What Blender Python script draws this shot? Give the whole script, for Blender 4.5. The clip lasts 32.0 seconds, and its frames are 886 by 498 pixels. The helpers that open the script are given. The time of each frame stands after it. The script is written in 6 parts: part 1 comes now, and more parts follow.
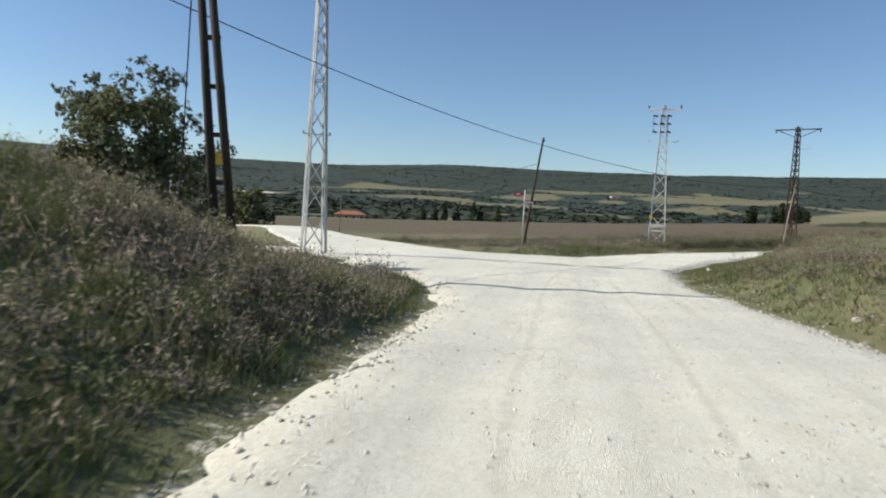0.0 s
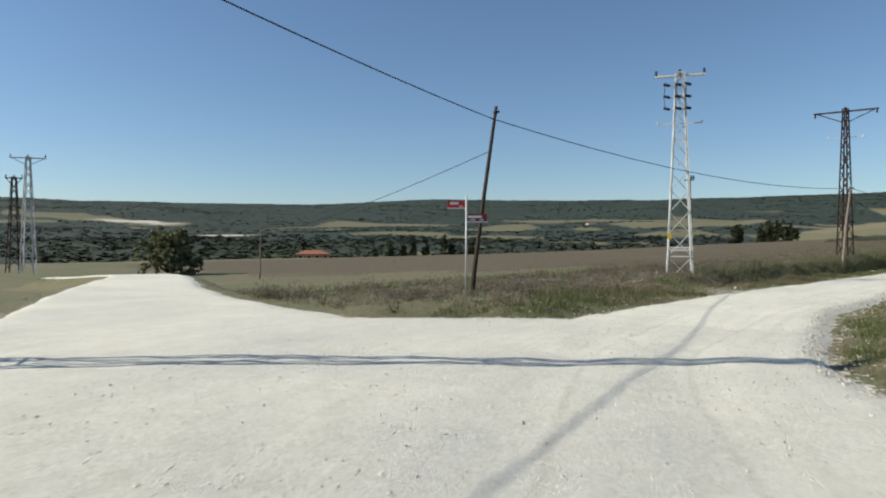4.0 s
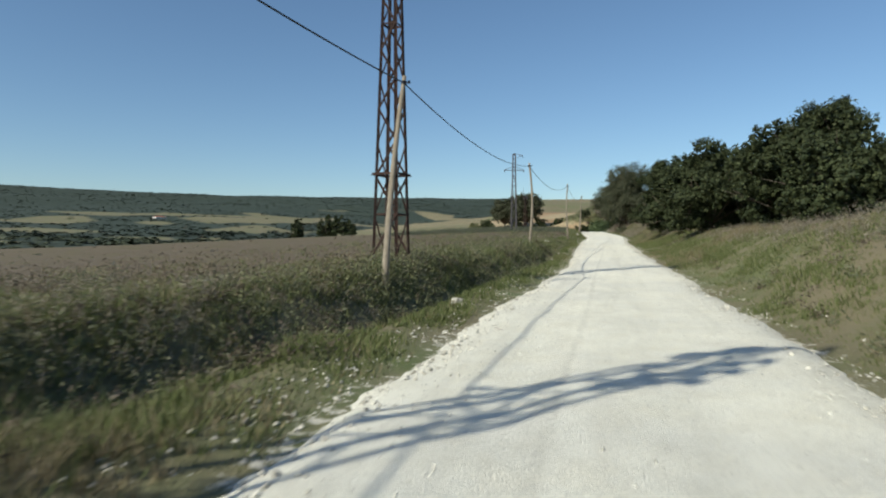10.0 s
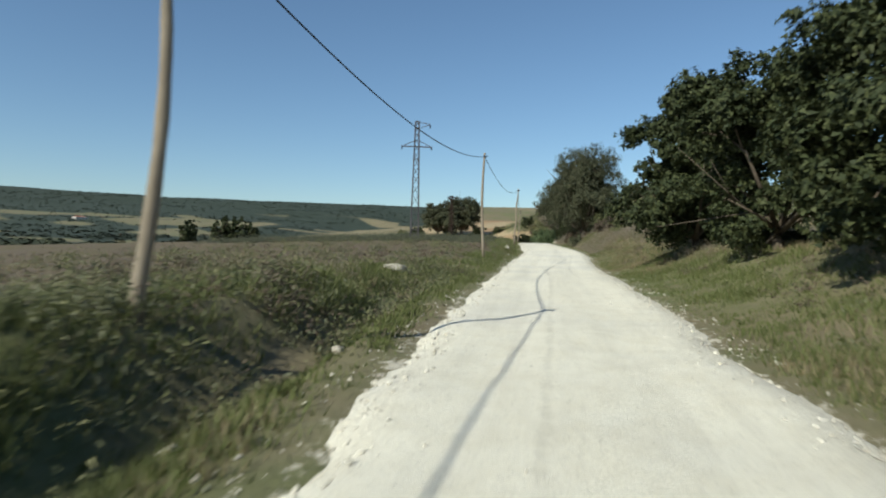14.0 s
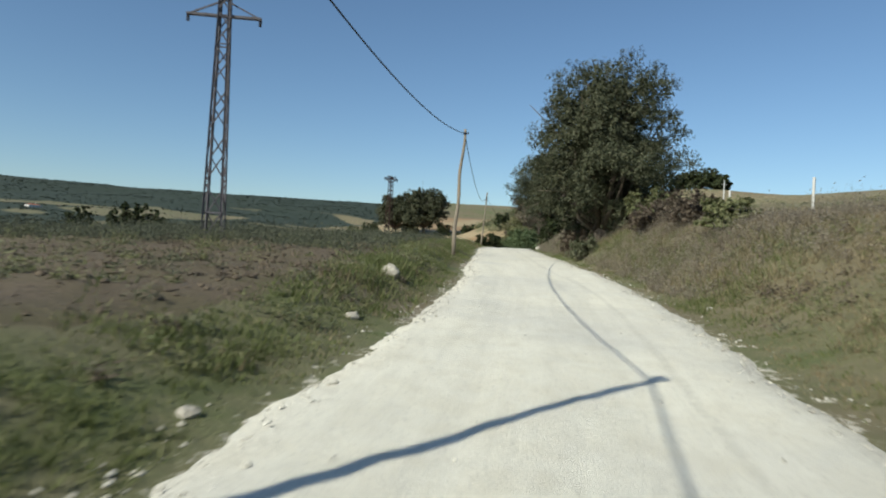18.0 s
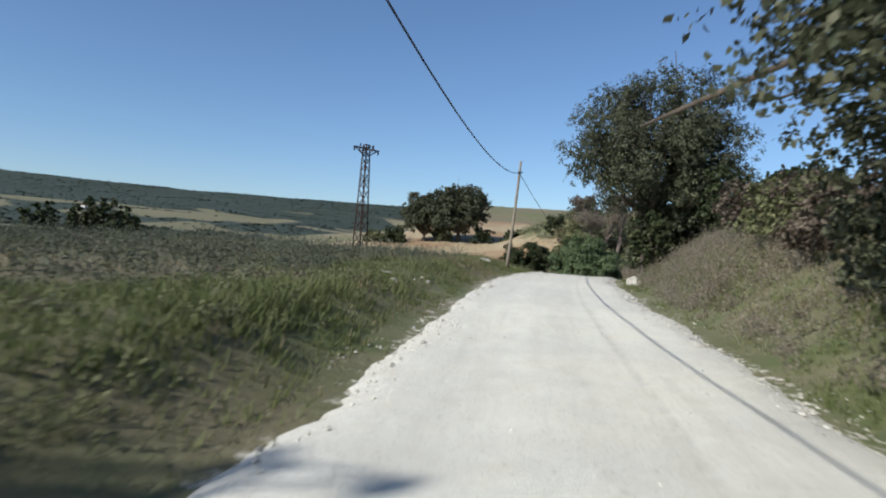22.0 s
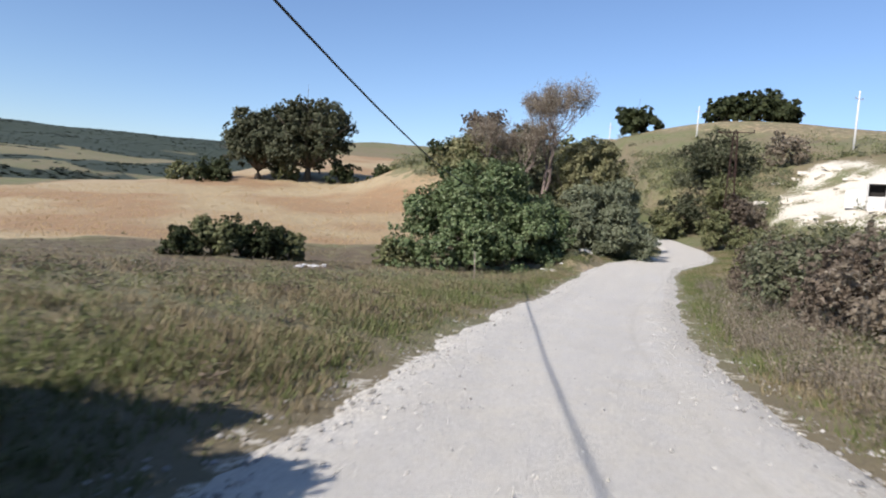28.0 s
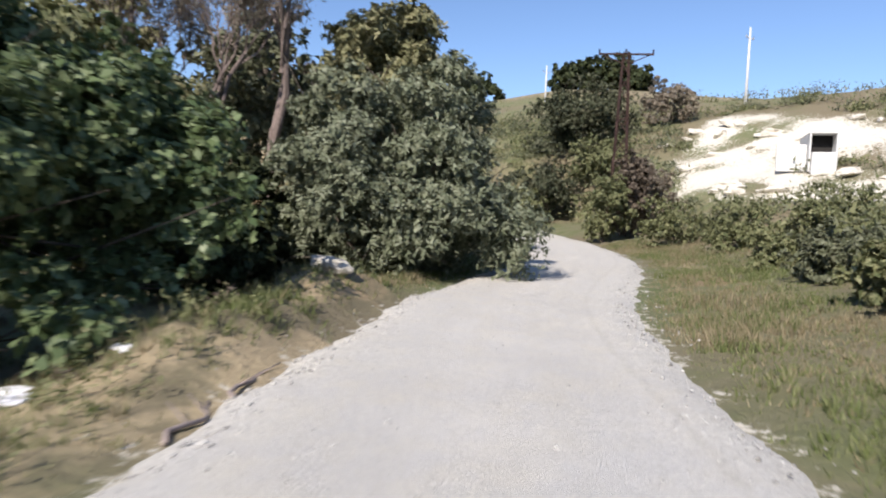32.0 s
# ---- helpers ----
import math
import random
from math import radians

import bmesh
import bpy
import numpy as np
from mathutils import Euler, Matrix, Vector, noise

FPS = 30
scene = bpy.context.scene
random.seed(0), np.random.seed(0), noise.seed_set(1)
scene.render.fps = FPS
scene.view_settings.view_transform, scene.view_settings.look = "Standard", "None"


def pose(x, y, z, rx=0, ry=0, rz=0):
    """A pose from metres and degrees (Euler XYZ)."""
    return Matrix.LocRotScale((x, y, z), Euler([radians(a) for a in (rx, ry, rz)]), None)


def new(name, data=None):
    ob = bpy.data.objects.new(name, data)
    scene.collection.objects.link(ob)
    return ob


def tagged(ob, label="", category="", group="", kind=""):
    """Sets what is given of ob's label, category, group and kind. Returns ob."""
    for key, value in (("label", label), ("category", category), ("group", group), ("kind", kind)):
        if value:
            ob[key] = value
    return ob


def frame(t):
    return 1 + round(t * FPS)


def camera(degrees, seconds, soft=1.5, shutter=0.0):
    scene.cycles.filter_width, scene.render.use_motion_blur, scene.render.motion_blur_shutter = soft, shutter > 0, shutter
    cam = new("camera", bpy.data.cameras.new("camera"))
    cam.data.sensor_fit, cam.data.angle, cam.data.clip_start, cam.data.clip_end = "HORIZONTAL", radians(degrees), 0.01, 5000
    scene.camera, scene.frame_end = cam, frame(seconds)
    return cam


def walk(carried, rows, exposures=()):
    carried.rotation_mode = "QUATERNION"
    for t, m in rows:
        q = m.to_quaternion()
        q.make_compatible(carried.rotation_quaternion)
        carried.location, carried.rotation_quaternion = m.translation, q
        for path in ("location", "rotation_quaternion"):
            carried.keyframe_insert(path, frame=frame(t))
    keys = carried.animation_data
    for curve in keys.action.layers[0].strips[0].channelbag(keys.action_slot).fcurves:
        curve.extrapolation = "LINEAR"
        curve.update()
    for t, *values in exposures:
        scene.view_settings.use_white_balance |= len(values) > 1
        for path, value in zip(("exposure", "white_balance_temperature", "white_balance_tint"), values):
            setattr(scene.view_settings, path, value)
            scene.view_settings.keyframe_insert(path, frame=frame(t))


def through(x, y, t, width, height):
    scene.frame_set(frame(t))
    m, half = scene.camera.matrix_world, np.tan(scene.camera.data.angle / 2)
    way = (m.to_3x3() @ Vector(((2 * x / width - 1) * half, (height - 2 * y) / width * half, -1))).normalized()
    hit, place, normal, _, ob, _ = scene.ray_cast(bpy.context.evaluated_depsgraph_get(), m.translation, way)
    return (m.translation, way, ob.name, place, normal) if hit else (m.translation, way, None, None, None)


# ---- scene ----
cam = camera(68.18, 32.0, soft=2.0, shutter=0.3)
PATH = [
    (0.0, -0.00, -0.00, 0.00, 0.00, -3.33, -2.78),
    (0.5, 0.32, 2.00, -0.04, -0.09, -2.55, -3.78),
    (1.0, 0.71, 4.02, -0.08, 0.04, -2.10, -2.79),
    (1.5, 1.08, 6.18, -0.11, 0.09, -2.50, -2.54),
    (2.0, 1.43, 8.23, -0.12, 0.13, -2.11, -2.22),
    (2.5, 1.80, 10.40, -0.16, -0.05, -1.46, -1.88),
    (4.5, 3.76, 19.54, -0.26, -2.31, -0.17, 0.27),
    (5.0, 4.28, 21.97, -0.36, -4.12, -2.30, -1.10),
    (5.5, 5.09, 24.50, -0.47, -6.92, -3.17, -1.06),
    (6.0, 6.03, 27.03, -0.56, -10.37, -4.35, -2.07),
    (6.5, 7.28, 29.52, -0.59, -15.61, -1.99, -2.45),
    (7.0, 8.90, 31.94, -0.60, -20.96, -1.10, -1.60),
    (7.5, 10.65, 34.28, -0.56, -26.16, -0.61, -0.95),
    (8.0, 12.71, 36.52, -0.50, -31.01, -1.25, -1.53),
    (8.5, 14.86, 38.75, -0.49, -34.93, -0.90, -2.26),
    (9.0, 17.24, 40.99, -0.49, -37.01, 0.09, -0.30),
    (9.5, 19.79, 43.38, -0.51, -37.29, -0.92, 0.49),
    (10.0, 22.51, 45.96, -0.52, -37.55, -0.44, -0.37),
    (10.5, 25.44, 48.66, -0.51, -38.22, -0.63, -1.32),
    (11.0, 28.57, 51.30, -0.46, -40.12, -0.37, -2.38),
    (11.5, 31.80, 53.76, -0.38, -42.27, 0.32, -2.53),
    (12.0, 35.07, 56.31, -0.30, -42.36, 0.34, -2.49),
    (12.5, 38.27, 58.86, -0.23, -42.23, -0.11, -2.59),
    (13.0, 41.62, 61.61, -0.15, -42.59, 0.50, -3.66),
    (13.5, 45.19, 64.34, -0.01, -43.02, 0.05, -2.51),
    (14.0, 48.86, 67.14, 0.20, -42.16, 0.37, -1.53),
    (14.5, 52.55, 69.98, 0.34, -41.49, 0.68, -1.95),
    (15.0, 56.31, 72.87, 0.53, -41.19, 0.62, -1.85),
    (15.5, 59.87, 75.78, 0.70, -40.96, 0.32, -2.96),
    (17.5, 73.32, 87.02, 1.12, -43.30, 0.36, -2.58),
    (18.0, 76.80, 89.74, 1.22, -44.08, 0.39, -2.96),
    (18.5, 80.18, 92.28, 1.34, -43.75, 0.69, -3.10),
    (19.0, 83.43, 94.64, 1.53, -42.51, 1.53, -3.55),
    (19.5, 86.67, 97.30, 1.73, -41.45, 1.07, -4.40),
    (20.0, 89.98, 100.11, 1.94, -40.07, 0.41, -4.65),
    (20.5, 93.18, 103.07, 2.20, -38.83, 0.68, -3.95),
    (21.0, 96.28, 105.94, 2.41, -38.70, 0.32, -3.52),
    (21.5, 99.34, 108.63, 2.51, -38.80, 0.59, -3.22),
    (22.0, 102.28, 111.29, 2.58, -39.38, 0.61, -3.88),
    (22.5, 105.22, 114.03, 2.66, -38.65, 0.41, -3.76),
    (23.0, 108.24, 116.84, 2.80, -37.89, 0.64, -4.12),
    (23.5, 111.17, 119.59, 2.99, -38.04, 0.18, -4.61),
    (24.0, 113.88, 122.11, 3.18, -38.78, 0.33, -4.32),
    (24.5, 116.50, 124.41, 3.27, -40.05, 0.58, -4.11),
    (25.0, 119.14, 126.53, 3.37, -41.19, 0.35, -3.66),
    (25.5, 121.80, 128.58, 3.46, -42.27, -0.26, -4.34),
    (27.5, 133.05, 136.26, 3.42, -46.47, -3.60, -3.67),
    (28.0, 135.94, 138.09, 3.30, -48.02, -3.56, -4.27),
    (28.5, 138.69, 139.86, 3.10, -49.40, -3.28, -3.31),
    (29.0, 141.45, 141.61, 2.91, -50.51, -3.27, -2.52),
    (29.5, 144.53, 143.25, 2.78, -51.56, -3.38, -2.26),
    (30.0, 147.96, 144.96, 2.65, -53.26, -3.42, -1.65),
    (30.5, 151.49, 146.60, 2.49, -54.95, -3.04, -2.51),
    (31.0, 154.88, 148.15, 2.38, -56.92, -2.92, -3.39),
    (31.5, 158.30, 149.55, 2.35, -59.36, -2.65, -3.35),
    (32.0, 161.84, 150.68, 2.30, -61.56, -2.94, -2.66),
]
walk(cam, [(t, pose(x, y, z, 90 + p, r, w)) for t, x, y, z, w, p, r in PATH],
     [(0, 0.22, 6500, 8), (2.5, 0.16, 6500, 8), (5, 0.06, 6550, 6), (9, 0.1, 6500, 4), (13, 0.14, 6550, 2), (17, 0.1, 6500, 3), (19, 0.06, 6480, 3), (20, 0.16, 6000, 9), (20.5, 0.17, 5900, 11), (21, 0.2, 5800, 13), (22, 0.16, 6050, 10), (23, 0.16, 6500, 2), (24, 0.22, 5950, 9),
      (25, 0.40, 6500, 2), (26.5, 0.46, 6450, 8), (28, 0.5, 6350, 16), (30, 0.52, 6300, 16), (32, 0.6, 6350, 17)])

# ---- world, sun, exposure ----
SUN_DIR = Vector((-0.812, -0.014, 0.583)).normalized()
world = bpy.data.worlds.new("world")
scene.world = world
world.use_nodes = True
wn = world.node_tree
sky = wn.nodes.new("ShaderNodeTexSky")
sky.sky_type = "NISHITA"
sky.sun_disc = False
sky.sun_elevation = math.asin(SUN_DIR.z)
sky.sun_rotation = math.atan2(SUN_DIR.x, SUN_DIR.y)
sky.altitude = 150
sky.air_density = 1.0
sky.dust_density = 0.35
sky.ozone_density = 4.5
wn.nodes["Background"].inputs["Strength"].default_value = 0.105
wn.links.new(sky.outputs[0], wn.nodes["Background"].inputs["Color"])
sun_data = bpy.data.lights.new("sun", "SUN")
sun_data.energy = 5.0
sun_data.angle = radians(0.6)
sun_data.color = (1.0, 0.945, 0.84)
sun = new("sun", sun_data)
sun.matrix_world = Matrix.Translation((0, 0, 60)) @ SUN_DIR.to_track_quat("Z", "Y").to_matrix().to_4x4()

# ---- materials ----


def mat(name, rough=0.9, metal=0.0):
    m = bpy.data.materials.new(name)
    m.use_nodes = True
    b = m.node_tree.nodes["Principled BSDF"]
    b.inputs["Roughness"].default_value = rough
    b.inputs["Metallic"].default_value = metal
    b.inputs["Specular IOR Level"].default_value = 0.3
    return m, m.node_tree, b


def nd(nt, kind, **sets):
    n = nt.nodes.new(kind)
    for k, v in sets.items():
        if k == "op":
            n.operation = v
        elif k == "attr":
            n.attribute_name = v
        else:
            n.inputs[k.replace("_", " ")].default_value = v
    return n


def noise_of(nt, scale, detail=4.0, rough=0.6, coords=None):
    n = nd(nt, "ShaderNodeTexNoise", Scale=scale, Detail=detail, Roughness=rough)
    if coords is None:
        coords = nt.nodes.get("coords") or nt.nodes.new("ShaderNodeTexCoord")
        coords.name = "coords"
    nt.links.new(coords.outputs["Object"], n.inputs["Vector"])
    return n.outputs["Fac"]


def ramp(nt, fac, *stops):
    r = nt.nodes.new("ShaderNodeValToRGB")
    els = r.color_ramp.elements
    while len(els) < len(stops):
        els.new(0.5)
    for e, (p, c) in zip(els, stops):
        e.position, e.color = p, (*c, 1)
    nt.links.new(fac, r.inputs[0])
    return r.outputs[0]


def mix(nt, fac, a, b):
    m = nt.nodes.new("ShaderNodeMix")
    m.data_type = "RGBA"
    if isinstance(fac, (int, float)):
        m.inputs[0].default_value = fac
    else:
        nt.links.new(fac, m.inputs[0])
    for s, v in ((m.inputs[6], a), (m.inputs[7], b)):
        if isinstance(v, tuple):
            s.default_value = (*v, 1)
        else:
            nt.links.new(v, s)
    return m.outputs[2]


def calc(nt, op, a, b=0.0, clamp=False):
    n = nt.nodes.new("ShaderNodeMath")
    n.operation, n.use_clamp = op, clamp
    for s, v in zip(n.inputs, (a, b)):
        if isinstance(v, (int, float)):
            s.default_value = v
        else:
            nt.links.new(v, s)
    return n.outputs[0]


def attr(nt, name):
    n = nt.nodes.new("ShaderNodeAttribute")
    n.attribute_name = name
    return n.outputs["Fac"]


def bump(nt, bsdf, height, strength=0.5, dist=0.05):
    b = nd(nt, "ShaderNodeBump", Strength=strength, Distance=dist)
    nt.links.new(height, b.inputs["Height"])
    nt.links.new(b.outputs[0], bsdf.inputs["Normal"])


def make_ground():
    m, nt, b = mat("ground_soil_and_grass", 0.95)
    fine, mid, big = noise_of(nt, 9, 6, 0.7), noise_of(nt, 0.9, 5), noise_of(nt, 0.11, 4)
    grass = mix(nt, ramp(nt, mid, (0.38, (0, 0, 0)), (0.62, (1, 1, 1))), (0.165, 0.155, 0.085), (0.108, 0.128, 0.050))
    straw = mix(nt, fine, (0.205, 0.172, 0.105), (0.135, 0.112, 0.068))
    col = mix(nt, ramp(nt, big, (0.40, (0, 0, 0)), (0.60, (1, 1, 1))), grass, straw)
    wob = calc(nt, "MULTIPLY", calc(nt, "SUBTRACT", mid, 0.5), 0.9)
    grit = calc(nt, "MULTIPLY", calc(nt, "SUBTRACT", noise_of(nt, 5.0, 6, 0.75), 0.5), 1.3)
    soil = mix(nt, fine, (0.066, 0.051, 0.034), (0.172, 0.134, 0.090))
    soil = mix(nt, ramp(nt, noise_of(nt, 0.35, 3), (0.45, (0, 0, 0)), (0.7, (1, 1, 1))), soil, (0.11, 0.095, 0.048))
    stub = mix(nt, fine, (0.27, 0.21, 0.12), (0.46, 0.375, 0.235))
    stub = mix(nt, ramp(nt, noise_of(nt, 0.06, 2), (0.45, (0, 0, 0)), (0.6, (1, 1, 1))), stub, (0.28, 0.18, 0.10))
    stub = mix(nt, calc(nt, "MULTIPLY", ramp(nt, mid, (0.40, (0, 0, 0)), (0.66, (1, 1, 1))), 0.5), stub, (0.23, 0.18, 0.11))
    wood = mix(nt, ramp(nt, noise_of(nt, 0.03, 5, 0.7), (0.35, (0, 0, 0)), (0.65, (1, 1, 1))), (0.026, 0.038, 0.026), (0.036, 0.049, 0.034))
    chalk = mix(nt, fine, (0.42, 0.38, 0.30), (0.72, 0.68, 0.58))
    for name, c in (("plough", soil), ("stubble", stub), ("forest", wood), ("chalk", chalk)):
        w = grit if name == "chalk" else wob
        f = ramp(nt, calc(nt, "ADD", attr(nt, name), w), (0.44, (0, 0, 0)), (0.56, (1, 1, 1)))
        col = mix(nt, f, col, c)
    nt.links.new(col, b.inputs["Base Color"])
    h = calc(nt, "ADD", fine, calc(nt, "MULTIPLY", mid, 2.0))
    bump(nt, b, h, 0.7, 0.08)
    return m


def make_road():
    m, nt, b = mat("white_limestone_gravel", 0.95)
    fine, mid, big = noise_of(nt, 45, 6, 0.75), noise_of(nt, 2.2, 5, 0.65), noise_of(nt, 0.25, 4)
    vor = nd(nt, "ShaderNodeTexVoronoi", Scale=55.0)
    nt.links.new(nt.nodes["coords"].outputs["Object"], vor.inputs["Vector"])
    chip = ramp(nt, vor.outputs["Distance"], (0.05, (1, 1, 1)), (0.6, (0, 0, 0)))
    cream = mix(nt, fine, (0.66, 0.62, 0.50), (0.86, 0.83, 0.715))
    grey = mix(nt, fine, (0.31, 0.295, 0.27), (0.55, 0.53, 0.495))
    col = mix(nt, attr(nt, "grey"), cream, grey)
    col = mix(nt, calc(nt, "MULTIPLY", ramp(nt, mid, (0.42, (0, 0, 0)), (0.7, (1, 1, 1))), 0.35), col, (0.58, 0.52, 0.38))
    col = mix(nt, calc(nt, "MULTIPLY", ramp(nt, big, (0.45, (0, 0, 0)), (0.65, (1, 1, 1))), 0.35), col, (0.50, 0.49, 0.46))
    # streaks drawn out along the way, and two narrow tyre lines
    co = nt.nodes.new("ShaderNodeCombineXYZ")
    nt.links.new(attr(nt, "across"), co.inputs[0])
    nt.links.new(calc(nt, "MULTIPLY", attr(nt, "along"), 0.05), co.inputs[1])
    st = nd(nt, "ShaderNodeTexNoise", Scale=3.2, Detail=5.0, Roughness=0.7)
    nt.links.new(co.outputs[0], st.inputs["Vector"])
    col = mix(nt, calc(nt, "MULTIPLY", ramp(nt, st.outputs["Fac"], (0.45, (0, 0, 0)), (0.72, (1, 1, 1))), 0.30), col, (0.45, 0.42, 0.35))
    speck = ramp(nt, noise_of(nt, 26, 3, 0.8), (0.58, (0, 0, 0)), (0.68, (1, 1, 1)))
    col = mix(nt, calc(nt, "MULTIPLY", speck, 0.5), col, (0.30, 0.275, 0.225))
    patchy = ramp(nt, noise_of(nt, 8, 6, 0.85), (0.55, (0, 0, 0)), (0.70, (1, 1, 1)))
    col = mix(nt, calc(nt, "MULTIPLY", patchy, calc(nt, "ADD", 0.15, calc(nt, "MULTIPLY", attr(nt, "loose"), 0.5))), col, (0.36, 0.335, 0.28))
    cell = nd(nt, "ShaderNodeTexVoronoi", Scale=32.0)
    nt.links.new(nt.nodes["coords"].outputs["Object"], cell.inputs["Vector"])
    tone = mix(nt, cell.outputs["Color"], (0.28, 0.26, 0.22), (0.78, 0.75, 0.66))
    col = mix(nt, calc(nt, "MULTIPLY", attr(nt, "loose"), 0.6), col, tone)
    for name in ("tyre_a", "tyre_b"):
        near = ramp(nt, calc(nt, "ABSOLUTE", attr(nt, name)), (0.02, (1, 1, 1)), (0.075, (0, 0, 0)))
        broken = ramp(nt, noise_of(nt, 7, 4, 0.7), (0.36, (0.15, 0.15, 0.15)), (0.56, (1, 1, 1)))
        col = mix(nt, calc(nt, "MULTIPLY", calc(nt, "MULTIPLY", near, broken), 0.26), col, (0.34, 0.315, 0.26))
    nt.links.new(col, b.inputs["Base Color"])
    bump(nt, b, calc(nt, "ADD", calc(nt, "MULTIPLY", chip, 0.25), calc(nt, "ADD", fine, mid)), 0.55, 0.03)
    return m


def leafy(name, *cols, rough=0.72, through=0.25):
    m, nt, b = mat(name, rough)
    geo = nt.nodes.new("ShaderNodeNewGeometry")
    n = len(cols)
    col = ramp(nt, geo.outputs["Random Per Island"], *[(i / max(1, n - 1), c) for i, c in enumerate(cols)])
    big = noise_of(nt, 0.6, 3)
    col = mix(nt, calc(nt, "MULTIPLY", big, 0.35), col, tuple(0.55 * v for v in cols[0]))
    nt.links.new(col, b.inputs["Base Color"])
    if through:
        tr = nt.nodes.new("ShaderNodeBsdfTranslucent")
        nt.links.new(col, tr.inputs["Color"])
        ms = nt.nodes.new("ShaderNodeMixShader")
        ms.inputs[0].default_value = through
        nt.links.new(b.outputs[0], ms.inputs[1])
        nt.links.new(tr.outputs[0], ms.inputs[2])
        nt.links.new(ms.outputs[0], nt.nodes["Material Output"].inputs["Surface"])
    return m


def rough_mat(name, a, c, scale=6.0, rough=0.85, metal=0.0, stretch=1.0, depth=0.02):
    m, nt, b = mat(name, rough, metal)
    co = nt.nodes.new("ShaderNodeTexCoord")
    co.name = "coords"
    mp = nd(nt, "ShaderNodeMapping", Scale=(1, 1, stretch))
    nt.links.new(co.outputs["Object"], mp.inputs["Vector"])
    n = nd(nt, "ShaderNodeTexNoise", Scale=scale, Detail=6.0, Roughness=0.65)
    nt.links.new(mp.outputs[0], n.inputs["Vector"])
    n2 = noise_of(nt, scale * 0.2, 3)
    col = mix(nt, ramp(nt, n.outputs["Fac"], (0.3, (0, 0, 0)), (0.7, (1, 1, 1))), a, c)
    col = mix(nt, calc(nt, "MULTIPLY", n2, 0.4), col, tuple(0.6 * v for v in a))
    nt.links.new(col, b.inputs["Base Color"])
    bump(nt, b, n.outputs["Fac"], 0.5, depth)
    return m


GROUND, ROAD = make_ground(), make_road()
WOOD_POLE = rough_mat("weathered_pole_wood", (0.19, 0.155, 0.115), (0.33, 0.285, 0.22), 14, 0.9, 0, 0.12)
DARK_WOOD = rough_mat("dark_creosote_wood", (0.03, 0.022, 0.016), (0.075, 0.055, 0.04), 14, 0.85, 0, 0.12)
BARK = rough_mat("bark", (0.06, 0.048, 0.035), (0.16, 0.13, 0.10), 9, 0.95, 0, 0.3, 0.04)
GREY_BARK = rough_mat("dry_grey_branches", (0.20, 0.16, 0.14), (0.34, 0.28, 0.25), 9, 0.95, 0, 0.3)
GALV = rough_mat("galvanised_steel", (0.46, 0.46, 0.45), (0.68, 0.68, 0.66), 5, 0.5, 0.25)
WHITE_PAINT = rough_mat("white_painted_steel", (0.52, 0.52, 0.50), (0.74, 0.74, 0.72), 4, 0.5)
RUST = rough_mat("rusted_dark_steel", (0.026, 0.018, 0.016), (0.080, 0.042, 0.032), 7, 0.8, 0.2)
BLUE_STEEL = rough_mat("old_grey_steel", (0.07, 0.065, 0.075), (0.15, 0.14, 0.15), 6, 0.7, 0.2)
BLACK = rough_mat("black_cable_sheath", (0.012, 0.012, 0.013), (0.03, 0.03, 0.03), 20, 0.6)
GLAZE = rough_mat("brown_black_porcelain", (0.015, 0.012, 0.014), (0.04, 0.03, 0.035), 8, 0.25)
CHALK = rough_mat("white_limestone", (0.46, 0.41, 0.33), (0.78, 0.74, 0.65), 3, 0.95, 0, 1.0, 0.08)
ROCK = rough_mat("weathered_limestone", (0.30, 0.275, 0.225), (0.58, 0.54, 0.46), 5, 0.95, 0, 1.0, 0.06)
GREY_GRAVEL = leafy("grey_gravel_stones", (0.22, 0.21, 0.19), (0.36, 0.34, 0.31), (0.54, 0.52, 0.48), rough=0.95, through=0)
GRAVEL = leafy("pale_gravel_stones", (0.36, 0.335, 0.28), (0.55, 0.515, 0.435), (0.76, 0.72, 0.62), rough=0.95, through=0)
CONCRETE = rough_mat("pale_concrete", (0.52, 0.51, 0.48), (0.68, 0.67, 0.64), 3, 0.9)
SIGN_RED = rough_mat("red_sign_paint", (0.52, 0.035, 0.03), (0.62, 0.05, 0.04), 3, 0.4)
SIGN_DARK = rough_mat("dark_red_sign_paint", (0.20, 0.018, 0.022), (0.27, 0.03, 0.035), 3, 0.4)
SIGN_WHITE = rough_mat("white_sign_film", (0.72, 0.72, 0.70), (0.8, 0.8, 0.8), 3, 0.4)
YELLOW = rough_mat("yellow_warning_paint", (0.55, 0.36, 0.03), (0.66, 0.45, 0.05), 8, 0.5)
PLASTER = rough_mat("terracotta_plaster", (0.42, 0.20, 0.11), (0.52, 0.27, 0.16), 1.2, 0.9)
ROOF = rough_mat("roof_tiles", (0.30, 0.12, 0.07), (0.42, 0.18, 0.11), 2.0, 0.9)
WHITEWASH = rough_mat("whitewash", (0.66, 0.65, 0.62), (0.80, 0.79, 0.76), 1.0, 0.9)
DARK_IN = rough_mat("dark_window_glass", (0.015, 0.017, 0.02), (0.03, 0.032, 0.035), 2, 0.2)
LITTER = rough_mat("white_plastic_litter", (0.7, 0.7, 0.7), (0.85, 0.85, 0.86), 5, 0.5)
OAK_LEAF = leafy("oak_leaves", (0.021, 0.031, 0.011), (0.042, 0.055, 0.020), (0.078, 0.090, 0.034), through=0.12)
